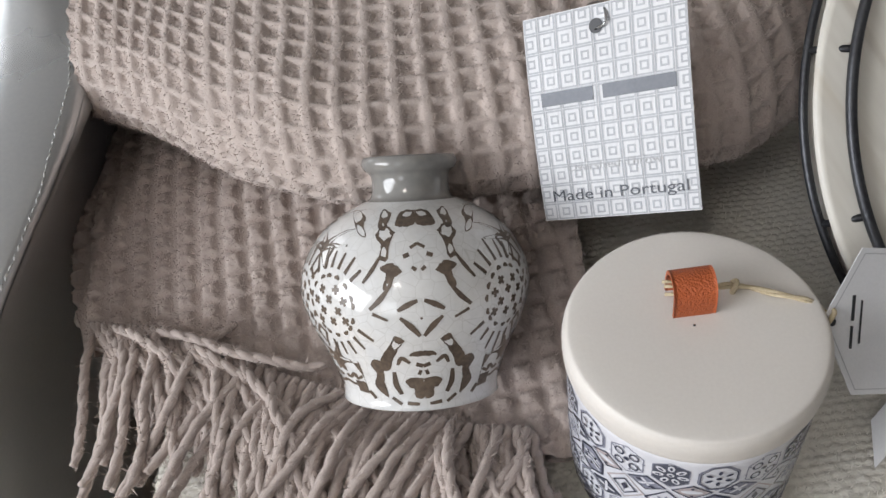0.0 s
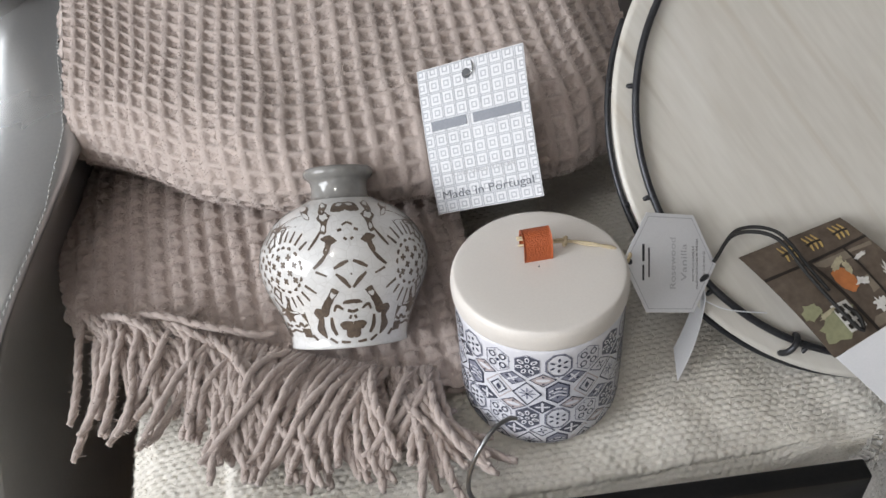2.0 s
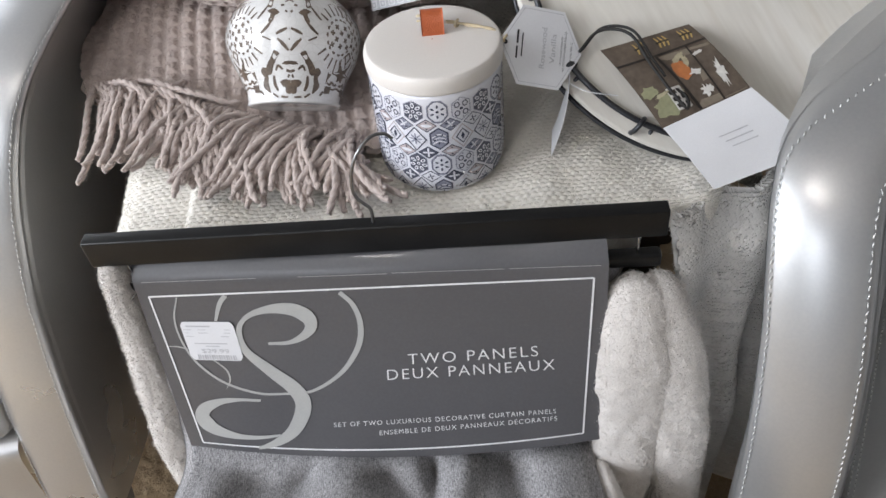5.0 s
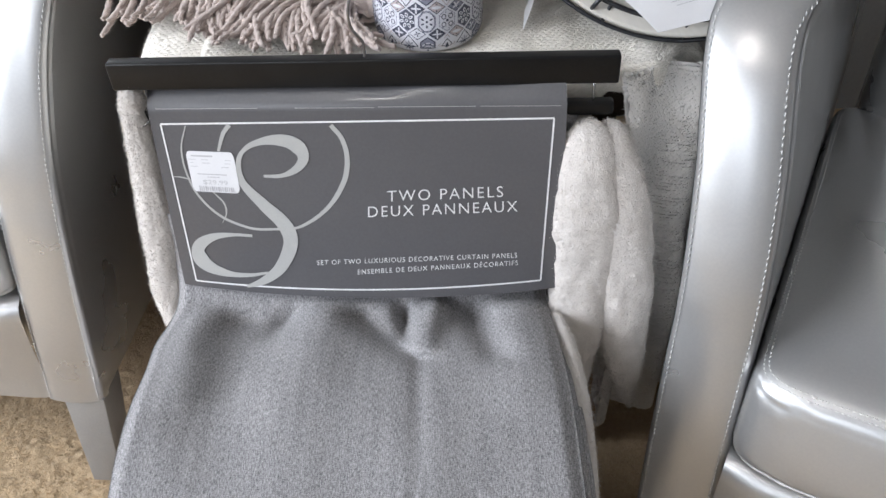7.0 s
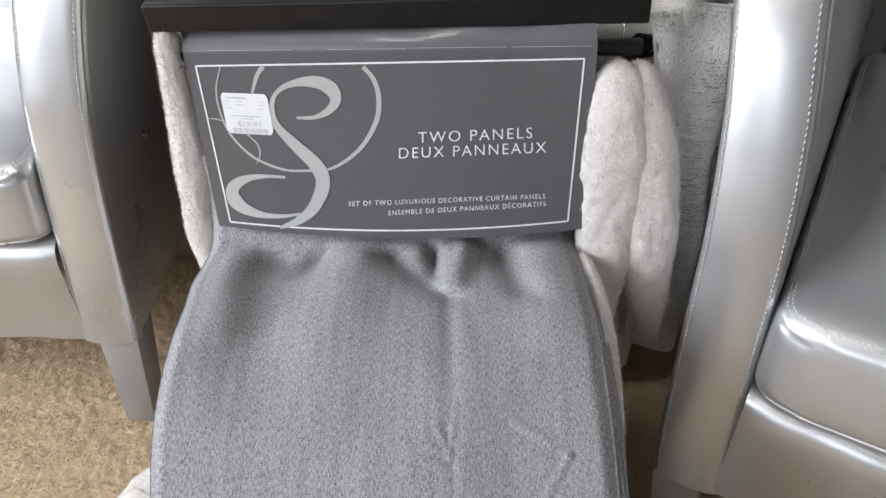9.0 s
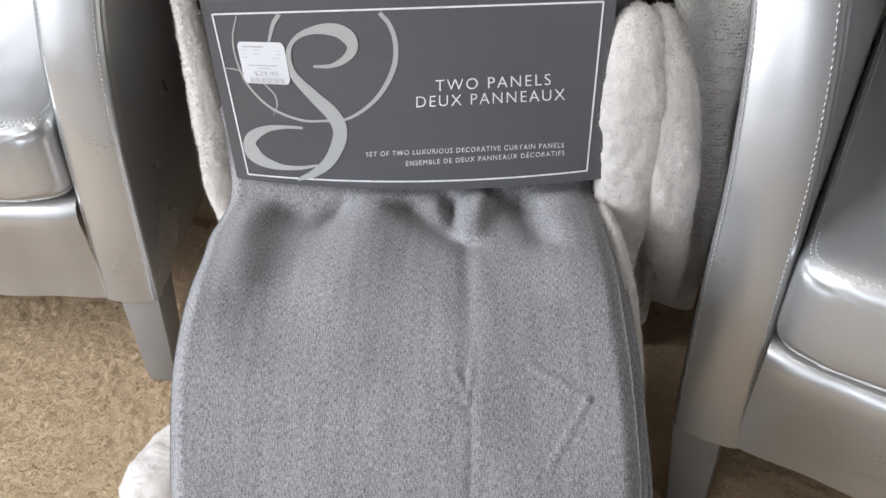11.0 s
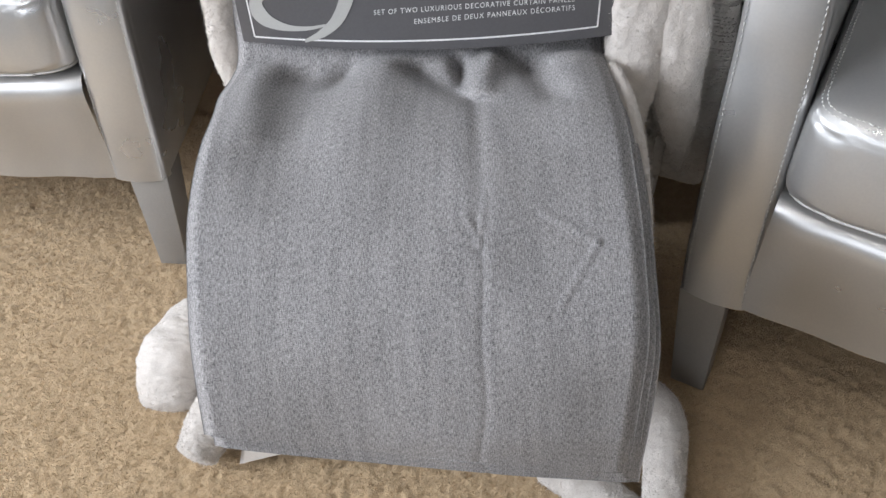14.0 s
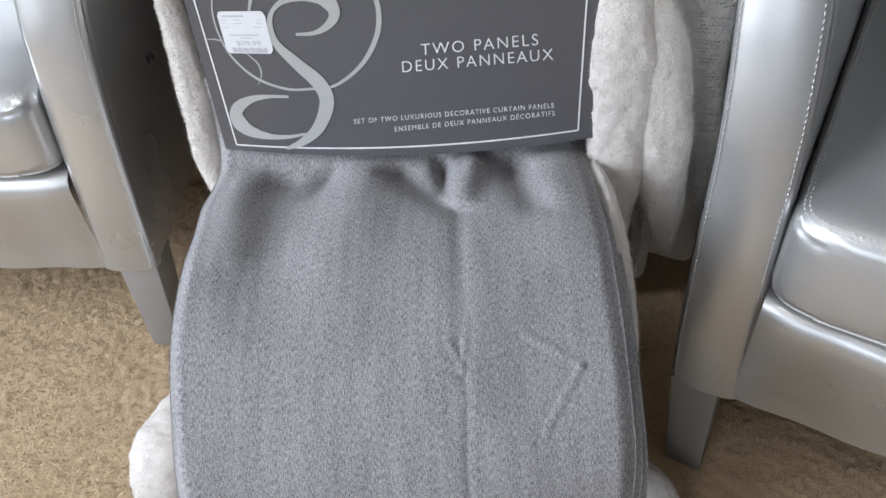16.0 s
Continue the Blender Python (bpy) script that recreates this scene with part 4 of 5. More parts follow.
JX, JY, JZ = 0.128, 0.247, 0.5905
jar = empty("candle_jar", "lidded ceramic candle jar with navy tile pattern and tan leather pull", "candle jar", m=TOP @ pose(JX, JY, JZ))
sheet("body", lathe([(0.0005, 0.0), (0.040, 0.0), (0.0455, 0.001), (0.0480, 0.005), (0.0494, 0.014), (0.0497, 0.04), (0.0497, 0.08), (0.0496, 0.0905), (0.0475, 0.0925)], sub=70), JAR, jar, wrap=True)
lid = sheet("lid", lathe([(0.047, 0.0926), (0.0500, 0.0927), (0.0508, 0.0935), (0.0511, 0.0965), (0.0510, 0.1015), (0.0497, 0.1052), (0.0468, 0.1068), (0.030, 0.1074), (0.0005, 0.1074)], sub=80), LID, jar, label="matte cream ceramic lid", wrap=True)

# ---- wire-rimmed tray ----
TN = Vector((0.025, -0.719, 0.695)).normalized()
TC = Vector((0.3573, 0.311, 0.720))
tx = Vector((1, 0, 0)) - TN * TN.x
tx.normalize()
ty = TN.cross(tx)
TRAY = Matrix(((tx.x, ty.x, TN.x, TC.x), (tx.y, ty.y, TN.y, TC.y), (tx.z, ty.z, TN.z, TC.z), (0, 0, 0, 1)))
tray = empty("round_tray", "round whitewashed wooden tray with dark wire rim, leaning back", "tray", m=TOP @ TRAY)
disc = lathe([(0.0005, -0.022), (0.150, -0.020), (0.157, -0.018), (0.1585, -0.012), (0.158, -0.006), (0.156, -0.0035), (0.0005, -0.0030)], 128, 90)
board = sheet("board", disc, WOOD, tray, wrap=True)
board.rotation_euler[2] = radians(27)


def ring_path(r, z, n=140, wob=0.0):
    a = np.linspace(0, 2 * np.pi, n)
    return np.stack([r * np.cos(a), r * np.sin(a), z + wob * np.sin(3 * a)], 1)


tube("rim_wire", ring_path(0.1525, 0.0), 0.0023, IRON, tray)
def arc_path(r, z, a0, a1, n=110):
    a = np.radians(np.linspace(a0, a1, n))
    return np.stack([r * np.cos(a), r * np.sin(a), np.full(n, z)], 1)


tube("rim_wire", arc_path(0.1655, -0.016, 150, 385), 0.0020, IRON, tray)
tube("rim_wire", arc_path(0.1610, -0.023, 150, 385), 0.0020, IRON, tray)
for deg in (212, 238, 304):
    c, sn = math.cos(radians(deg)), math.sin(radians(deg))
    a = np.linspace(0, 2 * np.pi, 28)
    loop = np.stack([(0.1555 + 0.0070 * np.cos(a)) * c, (0.1555 + 0.0070 * np.cos(a)) * sn, -0.004 + 0.010 * np.sin(a)], 1) + 0.0015 * np.stack([-sn * a, c * a, 0 * a], 1)
    tube("wire_loop", loop, 0.0020, IRON, tray)
for k in range(14):
    a = 2 * np.pi * k / 14 + 0.2
    d = np.array([np.cos(a), np.sin(a)])
    tube("rim_tie", [(*(d * 0.1525), 0.0), (*(d * 0.160), -0.008), (*(d * 0.1655), -0.016), (*(d * 0.1610), -0.023)], 0.0016, IRON, tray)


# ---- flat print: shapes in two dimensions, laid on a surface ----
def poly2(pts):
    pts = np.asarray(pts, float)
    c = pts.mean(0)
    n = len(pts)
    return np.vstack([pts, c]), [(i, (i + 1) % n, n) for i in range(n)]


def disc2(cx, cy, rx, ry=None, n=20, rot=0.0):
    a = np.linspace(0, 2 * np.pi, n, endpoint=False)
    ry = rx if ry is None else ry
    x, y = rx * np.cos(a), ry * np.sin(a)
    return poly2(np.stack([cx + x * np.cos(rot) - y * np.sin(rot), cy + x * np.sin(rot) + y * np.cos(rot)], 1))


def stroke2(pts, width, n=24, closed=False):
    """A ribbon along a smooth line; width: one value or several along it."""
    pts = np.asarray(pts, float)
    c = spline(np.vstack([pts, pts[:1]]) if closed else pts, n)[0] if len(pts) > 2 or closed else np.linspace(pts[0], pts[-1], 4)
    t = np.gradient(c, axis=0)
    t /= np.linalg.norm(t, axis=1, keepdims=True) + 1e-12
    nor = np.stack([-t[:, 1], t[:, 0]], 1)
    w = np.interp(np.linspace(0, 1, len(c)), np.linspace(0, 1, np.size(width)), np.atleast_1d(width))[:, None] / 2
    v = np.vstack([c - nor * w, c + nor * w])
    k = len(c)
    return v, [(i, i + 1, k + i + 1, k + i) for i in range(k - 1)]


def ring2(pts, width):
    """An outline with sharp corners round a polygon."""
    pts = np.asarray(pts, float)
    c = pts.mean(0)
    r = np.linalg.norm(pts - c, axis=1, keepdims=True)
    inner = c + (pts - c) * (1 - width / r)
    n = len(pts)
    return np.vstack([pts, inner]), [(i, (i + 1) % n, n + (i + 1) % n, n + i) for i in range(n)]


def rect2(x0, y0, x1, y1):
    xs = np.linspace(x0, x1, max(2, int(abs(x1 - x0) / 0.006) + 2))
    v = np.vstack([np.stack([xs, np.full(len(xs), y0)], 1), np.stack([xs, np.full(len(xs), y1)], 1)])
    k = len(xs)
    return v, [(i, i + 1, k + i + 1, k + i) for i in range(k - 1)]


def text2(words, width, height, x, y, spacing=1.0, thin=0.0):
    """Letters as flat shapes from (x, y), the lower left, filling width and cap height."""
    cu = bpy.data.curves.new("words", "FONT")
    cu.body = words
    cu.resolution_u = 4
    cu.space_character, cu.offset = spacing, thin
    ob = new("words", cu)
    bpy.context.view_layer.update()
    me = bpy.data.meshes.new_from_object(ob.evaluated_get(bpy.context.evaluated_depsgraph_get()))
    v = np.array([q.co[:2] for q in me.vertices])
    f = [tuple(q.vertices) for q in me.polygons]
    bpy.data.objects.remove(ob)
    bpy.data.curves.remove(cu)
    bpy.data.meshes.remove(me)
    lo, hi = v.min(0), v.max(0)
    v = (v - [lo[0], 0.0]) * [width / (hi[0] - lo[0]), height / 0.70] + [x, y]
    return v, f


def lay_each(name, pieces, *rest):
    """The same, each shape a part of its own."""
    for q in pieces:
        lay(name, [q], *rest)


def lay(name, pieces, mat, place, parent, lift, label="", kind=""):
    """Puts flat shapes on a surface: place(points, lift) gives the points in space."""
    done = [(place(np.asarray(v, float), lift), f) for v, f in pieces]
    ob = joined(name, done, mat, parent, label, flat=True)
    if kind:
        tagged(ob, kind=kind)
    return ob


# ---- print on the curtain sleeve ----
def on_sleeve(v, lift):
    return sleeve_at(v[:, 0], v[:, 1], lift)


def drawn(x, y):
    """From the flat drawing of the print, seen at a slant, to shares across and down the card."""
    x, y = np.asarray(x, float) / 1000, np.asarray(y, float) / 1000
    h = (1.3559, -0.2756, -0.3377, 0.0277, 2.7302, -0.4009, 0.0527, -0.3526)
    w = h[6] * x + h[7] * y + 1
    a, full = (h[0] * x + h[1] * y + h[2]) / w, (h[3] * x + h[4] * y + h[5]) / w
    b = full
    for _ in range(4):
        b = full - 0.0750 * (1 - (2 * a - 1) ** 2) * b * b
    return np.stack([a, b], -1)


def mark(cx, cy):
    """From the drawing's grid to the sleeve's shares across and down."""
    return drawn(280 + np.asarray(cx, float) / 2.13, 100 + np.asarray(cy, float) / 2.13)


def swirl(points, width, n=60):
    p = np.array(points, float)
    c, q = spline(p, n)
    t = np.gradient(c, axis=0)
    t /= np.linalg.norm(t, axis=1, keepdims=True)
    nor = np.stack([-t[:, 1], t[:, 0]], 1)
    w = np.interp(np.linspace(0, 1, n), np.linspace(0, 1, len(width)), width)[:, None] / 2
    a, b = c - nor * w, c + nor * w
    v = np.vstack([mark(a[:, 0], a[:, 1]), mark(b[:, 0], b[:, 1])])
    return v, [(i, i + 1, n + i + 1, n + i) for i in range(n - 1)]


lay_each("emblem_ring", [
    swirl([(140, 158), (124, 240), (140, 330), (185, 420), (270, 500), (380, 545), (470, 550), (570, 540), (670, 470), (732, 370), (745, 280), (725, 205), (684, 156)], [5, 6, 7, 8, 9, 9, 9, 10, 14, 18, 20, 18, 16], 90),
    swirl([(303, 156), (280, 190), (262, 255)], [18, 15, 10]),
    swirl([(240, 408), (282, 450), (292, 490), (278, 526)], [4, 6, 6, 2]),
    swirl([(92, 352), (125, 354), (158, 364)], [3, 5, 4])], PRINT_GREY, on_sleeve, curtain, 0.0005, "pale grey printed swirl")
lay_each("emblem_swirl", [
    swirl([(432, 348), (500, 346), (552, 322), (580, 285), (568, 245), (520, 216), (445, 213), (372, 238), (338, 290), (352, 372), (430, 455), (508, 530), (534, 600), (500, 690), (440, 742), (372, 768)], [10, 16, 34, 54, 44, 26, 16, 22, 30, 40, 48, 54, 54, 46, 32, 10], 110),
    swirl([(390, 575), (320, 571), (250, 578), (196, 606), (186, 645), (225, 690), (300, 718), (380, 724), (450, 715)], [10, 12, 24, 46, 54, 36, 20, 14, 8], 80)], PRINT_GREY, on_sleeve, curtain, 0.0007, "pale grey printed swirl")


def frame_line(a0, b0, a1, b1, wa, wb):
    n = 40
    k = np.linspace(0, 1, n)
    c = np.stack([a0 + (a1 - a0) * k, b0 + (b1 - b0) * k], 1)
    d = np.array([wa, wb]) / 2
    return np.vstack([c - d, c + d]), [(i, i + 1, n + i + 1, n + i) for i in range(n - 1)]


BORDER = [drawn(x, y) for x, y in ((302, 172), (995, 161), (967, 449), (363, 450))]
lay_each("printed_border", [frame_line(*BORDER[k], *BORDER[(k + 1) % 4], *((0, 0.009) if k % 2 == 0 else (0.0042, 0))) for k in range(4)], PRINT_WHITE, on_sleeve, curtain, 0.0005, "thin white printed border")
lay_each("worn_crease", [frame_line(a0, 0.004 + d, a1, 0.005 + d, 0, 0.0022) for a0, a1, d in ((0.02, 0.27, 0.0), (0.36, 0.55, 0.002), (0.56, 0.79, 0.0), (0.80, 0.985, 0.001))], PRINT_GREY, on_sleeve, curtain, 0.0004, "pale worn crease of the card")


def sleeve_words(words, x0, y0, x1, y1, high):
    """Words between two ends of their base line in the drawing."""
    v, f = text2(words, 1.0, 1.0, 0, 0, 1.22, -0.006 if len(words) < 20 else 0.0)
    return drawn(x0 + v[:, 0] * (x1 - x0), y0 + v[:, 0] * (y1 - y0) - v[:, 1] * high), f


for words, x0, y0, x1, y1, high in (("TWO PANELS", 700, 308, 903, 300, 19.5), ("DEUX PANNEAUX", 666, 336, 928, 326, 19.5), ("SET OF TWO LUXURIOUS DECORATIVE CURTAIN PANELS", 577, 421.5, 926, 408, 8.5), ("ENSEMBLE DE DEUX PANNEAUX DÉCORATIFS", 648, 438, 927, 421.5, 8.5)):
    lay("printed_line", [sleeve_words(words, x0, y0, x1, y1, high)], PRINT_WHITE, on_sleeve, curtain, 0.0009, "white printed words")

# price sticker
def sticker_place(v, lift):
    o, ex, ey = mark(138, 252), mark(318, 258), mark(170, 405)
    uv = o + v[:, :1] * (ex - o) + v[:, 1:] * (ey - o)
    return sleeve_at(uv[:, 0], uv[:, 1], lift)


def round_rect(x0, y0, x1, y1, rx, ry, n=6):
    pts = []
    for cx, cy, a0 in ((x1 - rx, y1 - ry, 0), (x0 + rx, y1 - ry, 90), (x0 + rx, y0 + ry, 180), (x1 - rx, y0 + ry, 270)):
        for k in range(n + 1):
            a = radians(a0 + 90 * k / n)
            pts.append((cx + rx * math.cos(a), cy + ry * math.sin(a)))
    return pts


def sticker_grid():
    """The sticker's face in strips, so that it follows the card."""
    edge = np.linspace(0, 1, 25)
    inset = 0.11 * (1 - np.sqrt(np.clip(1 - ((np.abs(edge - 0.5) - 0.41) / 0.09).clip(0) ** 2, 0, 1)))
    v = np.vstack([np.stack([edge, inset], 1), np.stack([edge, 1 - inset], 1)])
    return v, [(i, i + 1, 25 + i + 1, 25 + i) for i in range(24)]


sticker = lay("price_sticker", [sticker_grid()], PAPER, sticker_place, curtain, 0.0010, "small white price sticker")
lay("sticker_print", [(lambda q: (np.stack([0.25 + q[0][:, 0] * 0.52, 0.80 - q[0][:, 1] * 0.11], 1), q[1]))(text2("$29.99", 1, 1, 0, 0))] + [
    rect2(0.14 + 0.045 * k, 0.85, 0.14 + 0.045 * k + (0.016 if k % 3 else 0.028), 0.975) for k in range(17)] + [
    rect2(0.10, 0.09, 0.55, 0.13), rect2(0.03, 0.19, 0.18, 0.205), rect2(0.3, 0.19, 0.45, 0.205), rect2(0.8, 0.19, 0.92, 0.205), rect2(0.05, 0.27, 0.12, 0.285), rect2(0.3, 0.27, 0.48, 0.285), rect2(0.78, 0.27, 0.9, 0.285),
    rect2(0.05, 0.36, 0.2, 0.375), rect2(0.7, 0.36, 0.86, 0.375), rect2(0.16, 0.54, 0.78, 0.565), rect2(0.36, 0.61, 0.62, 0.63)], PRINT_FAINT, sticker_place, sticker, 0.0013, kind="stuff")


# ---- hang tag of the throw ----
def flat_place(o, ex, ey, bow=0.0):
    o, ex, ey = np.array(o, float), np.array(ex, float), np.array(ey, float)
    nor = np.cross(ex, ey)
    nor /= np.linalg.norm(nor)

    def place(v, lift):
        k = bow * (v[:, 1:] * (1 - v[:, 1:])) * 4
        return o + v[:, :1] * ex + v[:, 1:] * ey + nor * (lift + k)
    return place


def card(name, place, mat, parent, label="", outline=None, n=24, thick=0.0004):
    """A thin card with real thickness, from a square of shares or an outline."""
    if outline is None:
        a, b = np.meshgrid(np.linspace(0, 1, n), np.linspace(0, 1, n), indexing="ij")
        p = place(np.stack([a.ravel(), b.ravel()], 1), 0.0).reshape(n, n, 3)
        ob = sheet(name, p, mat, parent, thick=thick, label=label)
        ob.data.set_sharp_from_angle(angle=radians(40))
        return ob
    o = np.asarray(outline, float)
    v = np.vstack([place(o, 0.0), place(o, -thick)])
    k = len(o)
    f = [tuple(range(k)), tuple(range(2 * k - 1, k - 1, -1))] + [(i, k + i, k + (i + 1) % k, (i + 1) % k) for i in range(k)]
    return attach(name, poly_mesh(name, v, f, mat, True), parent, label)


tag_at = flat_place((0.081, 0.329, 0.678), (0.063, -0.029, 0.026), (0.0, 0.052, 0.076), 0.002)
tag = card("hang_tag", tag_at, PAPER, throw, "white card tag printed with pale nested squares")
squares = []
for i in range(9):
    for j in range(11):
        cx, cy = 0.035 + 0.1175 * i, 0.045 + 0.0925 * j
        for k, w in ((0.056, 0.010), (0.026, 0.011)):
            kx, ky = k, k * 0.80
            x0, x1, y0, y1 = (min(max(q, 0.004), 0.996) for q in (cx - kx, cx + kx, cy - ky, cy + ky))
            wx, wy = w, w * 0.80
            for r in ((x0, y0, x1, min(y0 + wy, 1)), (x0, y1 - wy, x1, y1), (x0, y0 + wy, x0 + wx, y1 - wy), (x1 - wx, y0 + wy, x1, y1 - wy)):
                if r[2] - r[0] > 0.004 and r[3] - r[1] > 0.004:
                    squares.append(rect2(*r))
TAGGREY = material("tag_grey_print", (0.46, 0.47, 0.50), None, 0.5, bump=0)
lay("printed_square", squares, TAGGREY, tag_at, tag, 0.0002, kind="stuff")
lay("foil_line", [text2("Made in Portugal", 0.86, 0.055, 0.08, 0.10)], FOIL, tag_at, tag, 0.0004, "silver foil words")
lay("foil_line", [text2("Oversized Throw", 0.60, 0.040, 0.20, 0.245)], PRINT_FAINT, tag_at, tag, 0.0004, "pale foil words")
lay("foil_bar", [rect2(0.08, 0.575, 0.42, 0.640)], FOIL, tag_at, tag, 0.0004, "silver foil bar")
lay("foil_bar", [rect2(0.48, 0.575, 0.92, 0.640)], FOIL, tag_at, tag, 0.0004, "silver foil bar")
lay("eyelet", [disc2(0.47, 0.905, 0.042, 0.034)], PRINT_BLACK, tag_at, tag, 0.0005)
o = tag_at(np.array([[0.47, 0.905]]), 0.001)[0]
tube("tag_fastener", spline([o + (0, 0, -0.002), o + (0.004, -0.002, 0.003), o + (0.004, 0.006, 0.006), o + (0.0, 0.016, 0.0), o + (0.0, 0.024, -0.012)], 24)[0], 0.0006, STEEL, tag)


# ---- painted tiles of the jar ----
JR = spline([(0.040, 0.0), (0.0455, 0.001), (0.0480, 0.005), (0.0494, 0.014), (0.0497, 0.04), (0.0497, 0.08), (0.0496, 0.0905)], 80)[0]


def on_jar(v, lift):
    r = np.interp(v[:, 1], JR[:, 1], JR[:, 0]) + lift
    a = v[:, 0] / 0.0497 - np.pi / 2
    return np.stack([r * np.cos(a), r * np.sin(a), v[:, 1]], 1)


def ngon(cx, cy, rx, ry, n, rot=0.0):
    a = np.linspace(0, 2 * np.pi, n, endpoint=False) + rot
    return np.stack([cx + rx * np.cos(a), cy + ry * np.sin(a)], 1)


def fill2(pts, n=4):
    """A filled polygon in rings, so that it follows a curved surface."""
    pts = np.asarray(pts, float)
    c = pts.mean(0)
    edge = np.concatenate([pts[i] + (pts[(i + 1) % len(pts)] - pts[i]) * np.linspace(0, 1, n, endpoint=False)[:, None] for i in range(len(pts))])
    k = len(edge)
    v = np.vstack([c + (edge - c) * q / n for q in range(n, 0, -1)] + [c[None]])
    f = [(r * k + i, r * k + (i + 1) % k, (r + 1) * k + (i + 1) % k, (r + 1) * k + i) for r in range(n - 1) for i in range(k)]
    return v, f + [((n - 1) * k + i, (n - 1) * k + (i + 1) % k, n * k) for i in range(k)]


def jar_tiles():
    """Staggered tiles: large ones in columns, small lozenges in the gaps between them."""
    rs = np.random.RandomState(8)
    layers = {k: [] for k in ("tile_navy", "tile_grey", "tile_blush", "grey", "blush", "white", "navy")}
    cols = 18
    pitch, row, z0 = 2 * np.pi * 0.0497 / cols, 0.0240, 0.0790

    def cut(p):
        return np.stack([p[:, 0], np.clip(p[:, 1], 0.005, 0.0885)], 1)

    def petals(x, y, r, n, long, wide, layer, rot=0.2, ry=1.05):
        for k in range(n):
            a = 2 * np.pi * k / n + rot
            layers[layer].append(disc2(x + r * np.cos(a), y + r * ry * np.sin(a), long, wide, 10, a))

    for i in range(cols):
        for j in range(4):
            x, y = -0.0185 + i * pitch + rs.normal(0, 0.0002), z0 - row * j + rs.normal(0, 0.0002)
            if y < 0.006:
                continue
            rx, ry = 0.0079, 0.0100
            kind = (i % 8, j % 2)
            octo = cut(ngon(x, y, rx * 1.06, ry * 1.06, 8, np.pi / 8))
            hexa = cut(ngon(x, y, rx, ry, 6, np.pi / 2))
            square = cut(ngon(x, y, rx * 1.1, ry * 1.1, 4))
            if j % 2 == 0:
                layers["grey"].append(ring2(cut(ngon(x, y, rx * 1.04, ry * 1.06, 6, np.pi / 2)), 0.0006))
            if j % 2 == 0 and i % 3 == 0:
                layers["tile_navy"].append(fill2(hexa))
                petals(x, y, 0.0048, 7, 0.0023, 0.0014, "white", np.pi / 2)
                petals(x, y, 0.0048, 7, 0.0012, 0.0006, "navy", np.pi / 2)
                layers["white"].append(disc2(x, y, 0.0014))
                layers["navy"].append(disc2(x, y, 0.0007))
            elif j % 2 == 0 and i % 3 == 1:
                layers["grey"].append(ring2(octo, 0.0011))
                layers["navy"].append(ring2(cut(ngon(x, y, rx * 0.94, ry * 0.94, 8, np.pi / 8)), 0.0004))
                petals(x, y, 0.0042, 6, 0.0015, 0.0008, "navy", 0.5)
                layers["navy"].append(disc2(x, y, 0.0011))
            elif j % 2 == 0 and i % 3 == 2:
                for sx in (-1, 1):
                    for sy in (-1, 1):
                        layers["navy"].append(ring2(ngon(x + sx * 0.0031, y + sy * 0.0036, 0.0023, 0.0026, 8), 0.0008))
                layers["navy"].append(disc2(x, y, 0.0012))
                petals(x, y, 0.0072, 8, 0.0007, 0.0005, "grey")
            elif i % 3 == 0:
                layers["navy"].append(ring2(square, 0.0012))
                petals(x, y, 0.0030, 8, 0.0022, 0.0006, "grey", 0.0)
                layers["navy"].append(disc2(x, y, 0.0010))
            elif i % 3 == 1:
                layers["tile_grey"].append(fill2(hexa))
                layers["navy"].append(ring2(hexa, 0.0011))
                for q in (-1, 0, 1):
                    layers["white"].append(stroke2([(x - 0.005, y + 0.003 * q - 0.002), (x, y + 0.003 * q + 0.001), (x + 0.005, y + 0.003 * q - 0.001)], 0.0010, 8))
                petals(x, y, 0.0035, 5, 0.0012, 0.0006, "navy", 0.9)
            else:
                layers["blush"].append(ring2(square, 0.0011))
                layers["navy"].append(ring2(cut(ngon(x, y, rx * 0.70, ry * 0.70, 4)), 0.0011))
                layers["navy"].append(fill2(ngon(x, y, 0.0015, 0.0034, 4)))
            # lozenge in the gap below and to the side
            lx, ly = x + pitch / 2, y - row / 2
            if ly < 0.008:
                continue
            loz = ngon(lx, ly, 0.0078, 0.0058, 4)
            layers["navy"].append(ring2(loz, 0.0007))
            k = (i + 3 * j) % 4
            if k == 0:
                layers["tile_blush"].append(fill2(loz))
                layers["grey"].append(ring2(loz, 0.0008))
                layers["white"].append(disc2(lx, ly, 0.0042, 0.0014))
                for sy in (-1, 1):
                    layers["navy"].append(disc2(lx, ly + sy * 0.0030, 0.0007))
            elif k == 1:
                layers["tile_grey"].append(fill2(loz))
                petals(lx, ly, 0.0020, 4, 0.0020, 0.0007, "white", 0.6)
                layers["navy"].append(disc2(lx + 0.002, ly - 0.002, 0.0012, 0.0008))
                layers["navy"].append(disc2(lx - 0.003, ly + 0.0012, 0.0012, 0.0007))
            elif k == 2:
                layers["grey"].append(ring2(loz, 0.0008))
                petals(lx, ly, 0.0016, 4, 0.0014, 0.0005, "navy", 0.3)
            else:
                layers["tile_navy"].append(fill2(loz))
                petals(lx, ly, 0.0022, 4, 0.0023, 0.0008, "white", 0.0)
                layers["white"].append(disc2(lx, ly, 0.0010))
